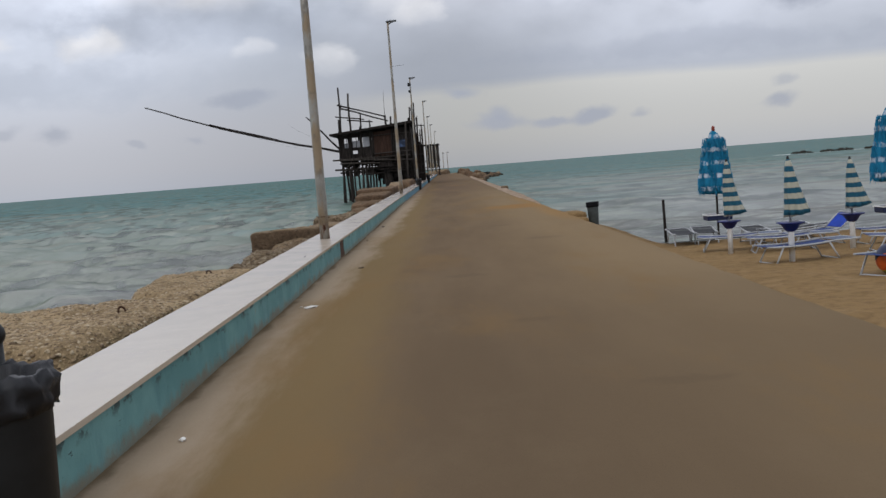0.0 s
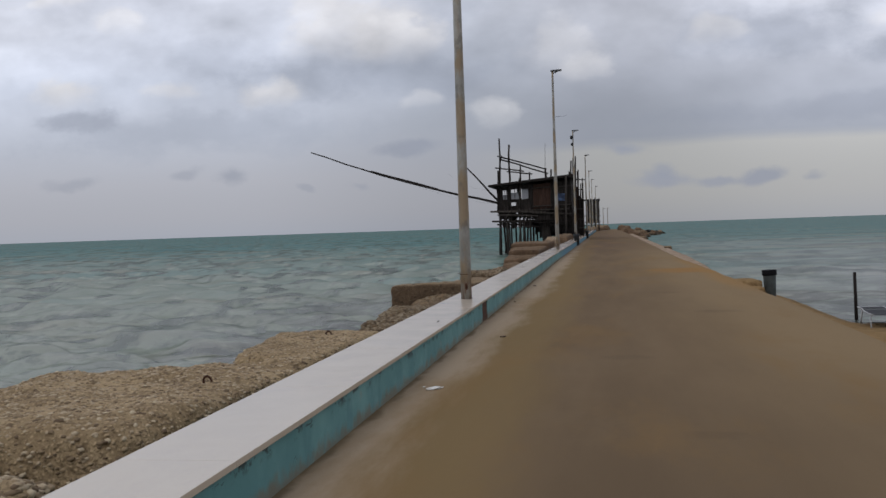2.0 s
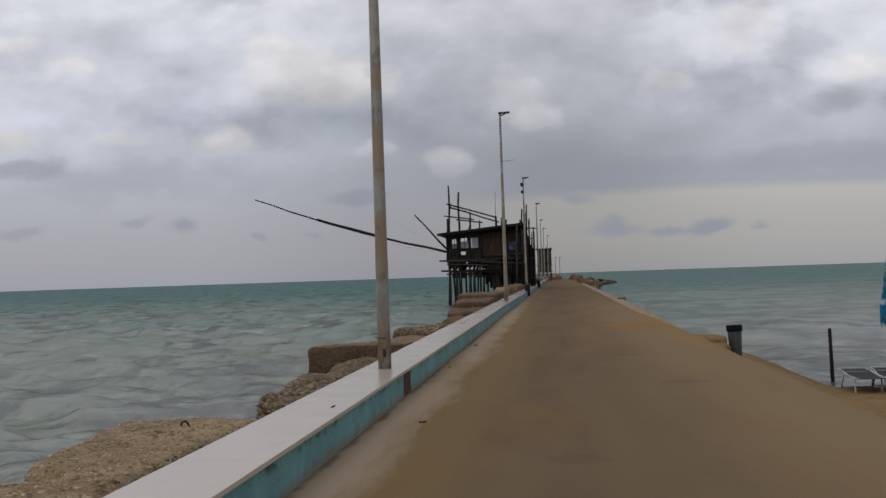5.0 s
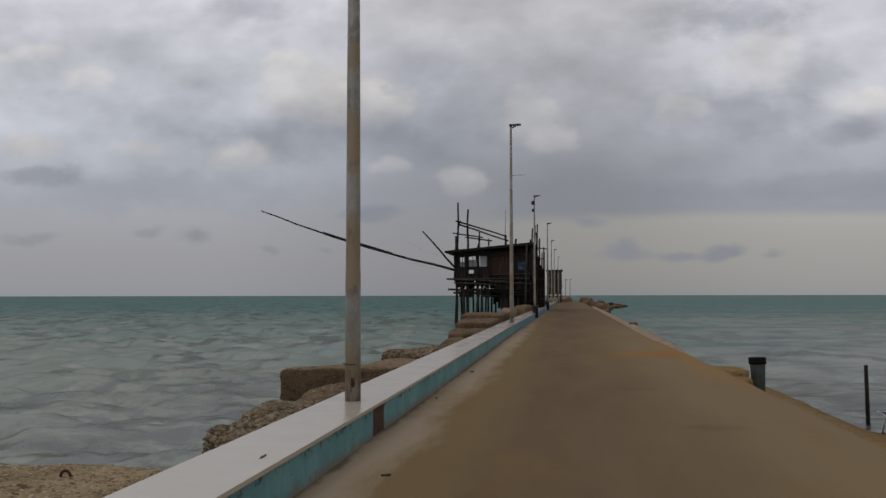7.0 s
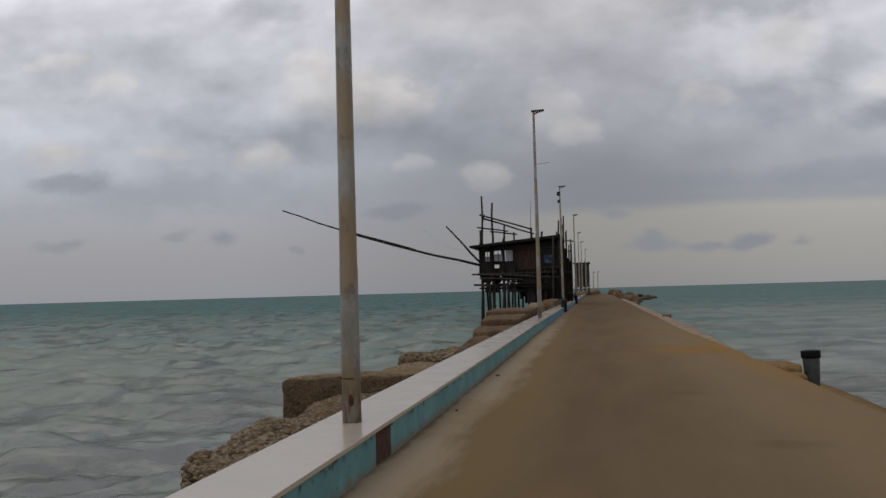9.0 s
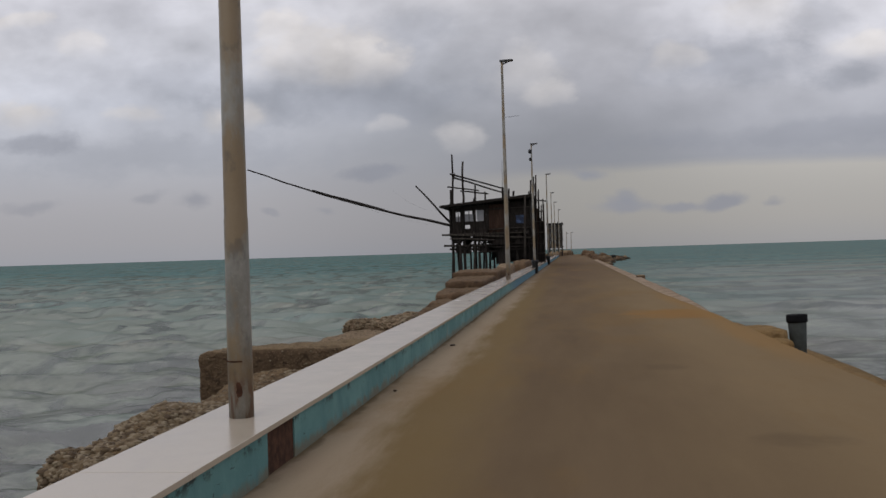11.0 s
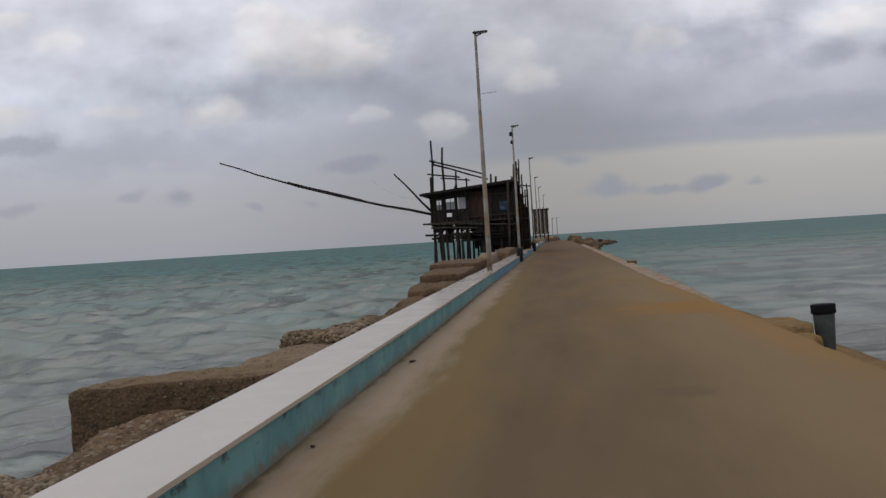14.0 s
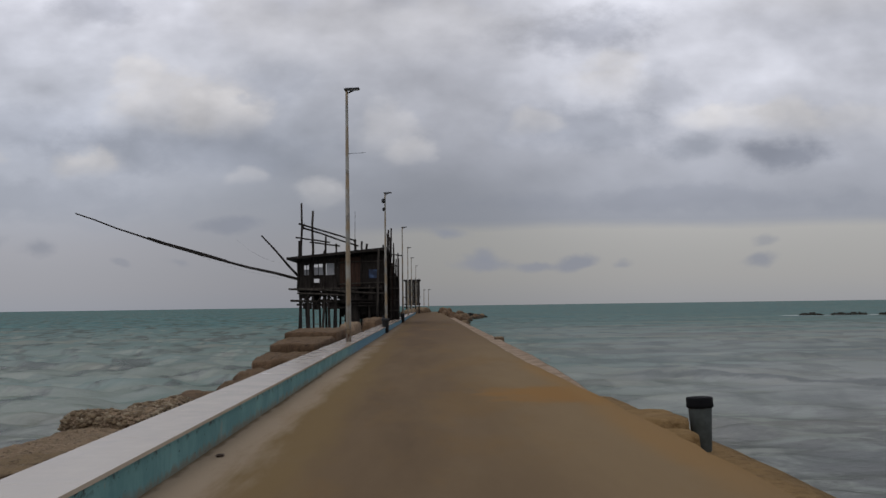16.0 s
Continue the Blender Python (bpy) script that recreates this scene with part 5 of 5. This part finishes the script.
def lid_bin(loc):
    root = thing("waste_bin", loc, "grey-green plastic waste bin with a black lid, at the water's edge", "bin")
    bm = B()
    lathe(bm, [(0.15, 0), (0.158, 0.01), (0.198, 0.76), (0.20, 0.78)], 20)
    part("barrel", bm, M_BINGREY, root, smooth=True)
    bm = B()
    lathe(bm, [(0.215, 0.745), (0.225, 0.755), (0.228, 0.80), (0.222, 0.81), (0.226, 0.90), (0.215, 0.915), (0.1, 0.925)], 20)
    part("lid", bm, M_BINLID, root, "black lid", smooth=True)
    return root


lid_bin((4.69, 33.4, -0.94)).rotation_euler = (0, radians(-2), 0)
for cs, z, sd in (([(3.0, 33.05), (4.40, 33.05), (4.42, 34.7), (3.0, 34.7)], -0.345, 31), ([(3.0, 32.2), (4.36, 32.35), (4.38, 33.0), (3.0, 33.0)], -0.50, 32),
                  ([(3.3, 62.0), (3.7, 62.0), (3.7, 62.8), (3.3, 62.8)], 0.06, 33)):
    rock(cs, z, -1.6, sd, M_SAND if z < 0 else M_BLOCK, "sand-covered step of broken pier edge" if z < 0 else "broken lump on the pier edge", 14, 0.022, 26, group="broken pier edge")


# ---- beach furniture ----
def striped_umbrella(loc, lean, seed, tall=1.0):
    root = thing("beach_umbrella", loc, "closed beach umbrella in teal and cream stripes with a blue tray", "beach umbrella", "closed striped umbrellas")
    bm = B()
    lathe(bm, [(0.055, 0), (0.055, 0.72), (0.05, 0.74)], 14)
    part("base_tube", bm, M_TUBE, root, "thick white base tube", smooth=True)
    bm = B()
    lathe(bm, [(0.06, 0.57), (0.10, 0.59), (0.17, 0.70), (0.25, 0.73), (0.255, 0.745), (0.17, 0.745), (0.06, 0.74)], 20)
    part("tray", bm, M_BLUE, root, "blue plastic drinks tray", smooth=True)
    bm = B()
    tube(bm, (0, 0, 0.7), (0, 0, 0.86 + 1.2 * tall), 0.02, None, 8)
    part("pole", bm, M_WHITE, root)
    bm = B()
    lathe(bm, [(0.02, 2.13), (0.045, 2.08), (0.075, 1.95), (0.10, 1.75), (0.135, 1.5), (0.165, 1.25), (0.20, 1.02), (0.225, 0.90), (0.16, 0.905), (0.05, 1.0)], 36,
          lambda a, z: 1 + (0.16 * math.sin(a * 8 + seed) + 0.06 * math.sin(a * 3 + z * 4 + seed)) * min(1, (2.15 - z)))
    for v in bm.verts:
        v.co.z = 0.86 + (v.co.z - 0.9) * tall
        k = max(0, (2.1 - v.co.z) / 1.2)
        v.co.x += lean * k * k * 0.13
        v.co.z += v.co.x * 0.18 * k
    part("canopy", bm, M_STRIPE, root, smooth=True)
    bm = B()
    top = 0.86 + 1.2 * tall
    lathe(bm, [(0.015, top), (0.028, top + 0.03), (0.02, top + 0.08)], 8)
    part("finial", bm, M_BLACK, root)
    return root


for x, y, l, s, tall in ((5.8, 21.3, 1, 0.3, 0.97), (5.93, 17.9, 1, 1.9, 0.86), (8.0, 20.1, 1, 4.1, 0.82)):
    striped_umbrella((x, y, beach_z(x, y) - 0.01), l, s, tall)


def fringe_umbrella(loc, seed):
    root = thing("beach_umbrella", loc, "closed tall umbrella of blue and white raffia fringe", "beach umbrella", "closed raffia umbrellas")
    bm = B()
    tube(bm, (0, 0, 0), (0, 0, 3.2), 0.032, 0.028, 10)
    part("pole", bm, M_GREYWOOD, root, "thin dark pole")
    prof = [(0.03, 3.14), (0.10, 3.08), (0.16, 2.95), (0.20, 2.80), (0.25, 2.70), (0.29, 2.52), (0.32, 2.35), (0.37, 2.24), (0.39, 2.05), (0.41, 1.88),
            (0.45, 1.78), (0.46, 1.6), (0.44, 1.44), (0.36, 1.34), (0.2, 1.32), (0.06, 1.36)]
    bm = B()
    lathe(bm, prof, 56, lambda a, z: 1 + 0.07 * math.sin(a * 7 + seed + z * 3) + 0.16 * noise.noise((math.cos(a) * 6, math.sin(a) * 6, z * 5 + seed)))
    for v in bm.verts:
        v.co.z += 0.05 * noise.noise((v.co.x * 14, v.co.y * 14, seed))
    part("canopy", bm, M_FRINGE, root, smooth=False)
    # loose strands round every tier
    r2 = random.Random(seed)
    bm = B()
    for k in range(900):
        z = r2.uniform(1.42, 2.95)
        a = r2.uniform(0, 2 * math.pi)
        r = (0.46 - 0.20 * max(0, (z - 1.5) / 1.5)) * r2.uniform(0.92, 1.12)
        p = Vector((r * math.cos(a), r * math.sin(a), z))
        t = Vector((-math.sin(a), math.cos(a), 0)) * r2.uniform(0.012, 0.03)
        d = Vector((math.cos(a) * 0.03, math.sin(a) * 0.03, -r2.uniform(0.12, 0.2)))
        n = Vector((math.cos(a), math.sin(a), 0)) * 0.012
        q = [bm.verts.new(p + t), bm.verts.new(p - t), bm.verts.new(p + d), bm.verts.new(p + n * 2)]
        for f in ((0, 1, 2), (0, 2, 3), (2, 1, 3), (1, 0, 3)):
            bm.faces.new([q[i] for i in f])
    tagged(part("fringe", bm, M_FRINGE, root), "loose raffia strands", kind="stuff")
    bm = B()
    box(bm, (-0.36, -0.26, 0.56), (0.36, 0.26, 0.72), 0.02)
    tray = part("tray", bm, M_NAVY, root, "navy drinks tray round the pole")
    bm = B()
    for lo, hi in (((-0.375, -0.275, 0.70), (0.375, -0.262, 0.735)), ((-0.375, 0.262, 0.70), (0.375, 0.275, 0.735)), ((-0.375, -0.262, 0.70), (-0.362, 0.262, 0.735)), ((0.362, -0.262, 0.70), (0.375, 0.262, 0.735))):
        box(bm, lo, hi)
    part("rim", bm, M_TUBE, tray, "thin white rim")
    bm = B()
    lathe(bm, [(0.03, 3.12), (0.05, 3.16), (0.045, 3.25), (0.02, 3.28)], 10)
    part("finial", bm, M_RED, root, "dull red cap")
    bm = B()
    lathe(bm, [(0.05, 3.05), (0.11, 3.0), (0.12, 2.93), (0.05, 2.94)], 14)
    part("crown", bm, M_LITTER, root, "pale crown of the canopy")
    return root


for x, y, s in ((7.45, 28.0, 1), (10.5, 23.6, 2)):
    fringe_umbrella((x, y, max(beach_z(x, y), -1.12) - 0.01), s)


def lounger(loc, yaw, back=0.0, sling=None, label="white-framed sun lounger with a blue-grey sling, lying flat"):
    """Head end towards +x; back is the rake of the raised backrest in degrees."""
    sling = sling or M_SLING
    root = thing("sun_lounger", loc, label, "sun lounger", "sun loungers on the sand")
    root.rotation_euler = (0, 0, radians(yaw))
    for y in (-0.29, 0.29):
        bm = B()
        tube(bm, (-0.95, y, 0.34), (0.42, y, 0.36), 0.017, None, 8, 0.03, 6)
        part("rail", bm, M_WHITE, root)
        for x0, x1 in ((-0.62, -0.80), (0.28, 0.48)):
            bm = B()
            tube(bm, (x0, y, 0.35), (x1, y * 1.06, 0.0), 0.016, None, 8)
            part("leg", bm, M_WHITE, root)
    for x in (-0.80, 0.48):
        bm = B()
        tube(bm, (x, -0.31, 0.017), (x, 0.31, 0.017), 0.015, None, 8)
        part("foot_bar", bm, M_WHITE, root)
    bm = B()
    nx = 10
    for k in range(nx):
        x0, x1 = -0.93 + 1.33 * k / nx, -0.93 + 1.33 * (k + 1) / nx
        s0, s1 = (0.345 - 0.04 * math.sin(math.pi * (x + 0.93) / 1.33) for x in (x0, x1))
        v = [bm.verts.new(p) for p in ((x0, -0.27, s0), (x1, -0.27, s1), (x1, 0.27, s1), (x0, 0.27, s0),
                                       (x0, -0.27, s0 - 0.012), (x1, -0.27, s1 - 0.012), (x1, 0.27, s1 - 0.012), (x0, 0.27, s0 - 0.012))]
        sides = [(0, 1, 2, 3), (7, 6, 5, 4), (0, 4, 5, 1), (2, 6, 7, 3)]
        sides += [(3, 7, 4, 0)] if k == 0 else [(1, 5, 6, 2)] if k == nx - 1 else []
        for q in sides:
            bm.faces.new([v[i] for i in q])
    bmesh.ops.remove_doubles(bm, verts=bm.verts[:], dist=0.0005)
    part("sling", bm, sling, root)
    tilt = pose(0.42, 0, 0.36, 0, -back, 0)
    bm = B()
    box(bm, (0.02, -0.26, -0.006), (0.47, 0.26, 0.006), 0.004, tilt)
    rest = part("backrest", bm, M_SLINGBLUE if back > 20 else sling, root, "bright blue raised backrest" if back > 20 else "")
    for y in (-0.29, 0.29):
        bm = B()
        tube(bm, tilt @ Vector((0, y, 0)), tilt @ Vector((0.5, y, 0)), 0.016, None, 8)
        part("rail", bm, M_WHITE, rest)
    bm = B()
    tube(bm, tilt @ Vector((0.5, -0.29, 0)), tilt @ Vector((0.5, 0.29, 0)), 0.016, None, 8)
    part("rail", bm, M_WHITE, rest)
    return root


def set_lounger(x, y, yaw, **kw):
    return lounger((x, y, max(beach_z(x, y), WATER + 0.02)), yaw, **kw)


BY_WATER = "white-framed sun lounger with a charcoal sling, by the water"
for x, y, yaw in ((5.95, 26.3, 86), (6.62, 26.5, 80), (7.35, 24.3, 84), (8.9, 25.6, 88)):
    set_lounger(x, y, yaw, sling=M_DARKCLOTH, label=BY_WATER)
set_lounger(6.3, 22.3, -15)
set_lounger(7.0, 20.9, -10)
set_lounger(6.25, 18.0, 10)
set_lounger(8.0, 22.0, 14, back=40, label="white-framed sun lounger with its bright blue backrest raised")
set_lounger(8.3, 24.0, 4, sling=M_DARKCLOTH, label=BY_WATER)
set_lounger(9.4, 21.0, 0)
set_lounger(8.7, 18.8, -10)
set_lounger(6.55, 14.6, 30, back=35, label="white-framed sun lounger with its bright blue backrest raised")


def beach_ball(loc):
    root = thing("beach_ball", loc, "orange, yellow-green and navy inflated beach ball", "ball")
    for k, m in enumerate((M_ORANGE, M_YELLOW, M_NAVY, M_ORANGE, M_YELLOW, M_NAVY)):
        bm = B()
        a0, a1 = k * math.pi / 3, (k + 1) * math.pi / 3
        rows = []
        for i in range(9):
            ph = -math.pi / 2 + math.pi * i / 8
            rows.append([bm.verts.new((0.24 * math.cos(ph) * math.cos(a0 + (a1 - a0) * j / 4), 0.24 * math.cos(ph) * math.sin(a0 + (a1 - a0) * j / 4), 0.24 * math.sin(ph))) for j in range(5)])
        for r, s in zip(rows, rows[1:]):
            for j in range(4):
                bm.faces.new((r[j], r[j + 1], s[j + 1], s[j])).smooth = True
        bmesh.ops.remove_doubles(bm, verts=bm.verts, dist=0.0005)
        part("panel", bm, m, root)
    root.rotation_euler = (radians(60), radians(20), radians(30))
    return root


beach_ball((6.12, 14.3, beach_z(6.12, 14.3) + 0.235))


def stake(loc):
    bm = B()
    tube(bm, (0, 0, -0.3), (-0.03, 0, 1.31), 0.048, 0.042, 10)
    ob = link_mesh("stake", bm, M_OLDWOOD)
    ob.location = loc
    tagged(ob, "dark wooden stake driven into the wet sand", "post")


stake((6.35, 29.9, -1.27))


# ---- small litter ----
def scrap(name, loc, size, mat, label, seed, flat=0.3):
    r = random.Random(seed)
    bm = B()
    bmesh.ops.create_icosphere(bm, subdivisions=2, radius=1)
    for v in bm.verts:
        k = 1 + 0.55 * noise.noise(v.co * 1.7 + Vector((seed, 0, 0)))
        v.co = Vector((v.co.x * size[0] * k, v.co.y * size[1] * k, (v.co.z + 0.9) * size[2] * k * flat))
    ob = link_mesh(name, bm, mat)
    ob.location = loc
    ob.rotation_euler = (0, 0, r.uniform(0, 6))
    tagged(ob, label, "litter", "litter on the pier")


scrap("paper_scrap", (-2.14, 11.62, 0.0), (0.10, 0.032, 0.05), M_LITTER, "crumpled white paper on the deck", 1)
scrap("paper_scrap", (-2.16, 6.0, 0.0), (0.022, 0.02, 0.04), M_LITTER, "small crumpled white paper on the deck", 2)
scrap("paper_scrap", (-2.27, 11.75, 0.0), (0.022, 0.014, 0.02), M_LITTER, "tiny torn white paper on the deck", 7)
scrap("leaf_scrap", (-2.25, 27.6, 0.0), (0.085, 0.045, 0.035), M_LEAF, "dark dry scrap near the wall", 3)
scrap("leaf_scrap", (-2.3, 22.4, 0.0), (0.03, 0.02, 0.03), M_LEAF, "dark dry scrap near the wall", 4)
scrap("leaf_scrap", (-1.9, 16.0, 0.0), (0.05, 0.03, 0.04), M_LEAF, "dark dry scrap near the wall", 5)
scrap("leaf_scrap", (-2.62, 14.72, 0.372), (0.10, 0.016, 0.012), M_LEAF, "dry twig scrap on the coping", 6)


def mooring_ring(loc):
    bm = B()
    n = 14
    pts = [Vector((0.044 * math.cos(math.pi * k / n) + 0.018 * (k / n) ** 2, 0.008 * math.sin(3 * k), 0.055 * math.sin(math.pi * k / n) - 0.01)) for k in range(n + 1)]
    for a, b in zip(pts, pts[1:]):
        tube(bm, a, b, 0.011, None, 7)
    ob = link_mesh("mooring_ring", bm, M_RUST)
    ob.location = loc
    ob.rotation_euler = (0, 0, 0.3)
    tagged(ob, "rusty iron mooring ring set in the rock", "ring")


mooring_ring((-3.98, 10.36, 0.30))
mooring_ring((-4.0, 14.28, 0.27))
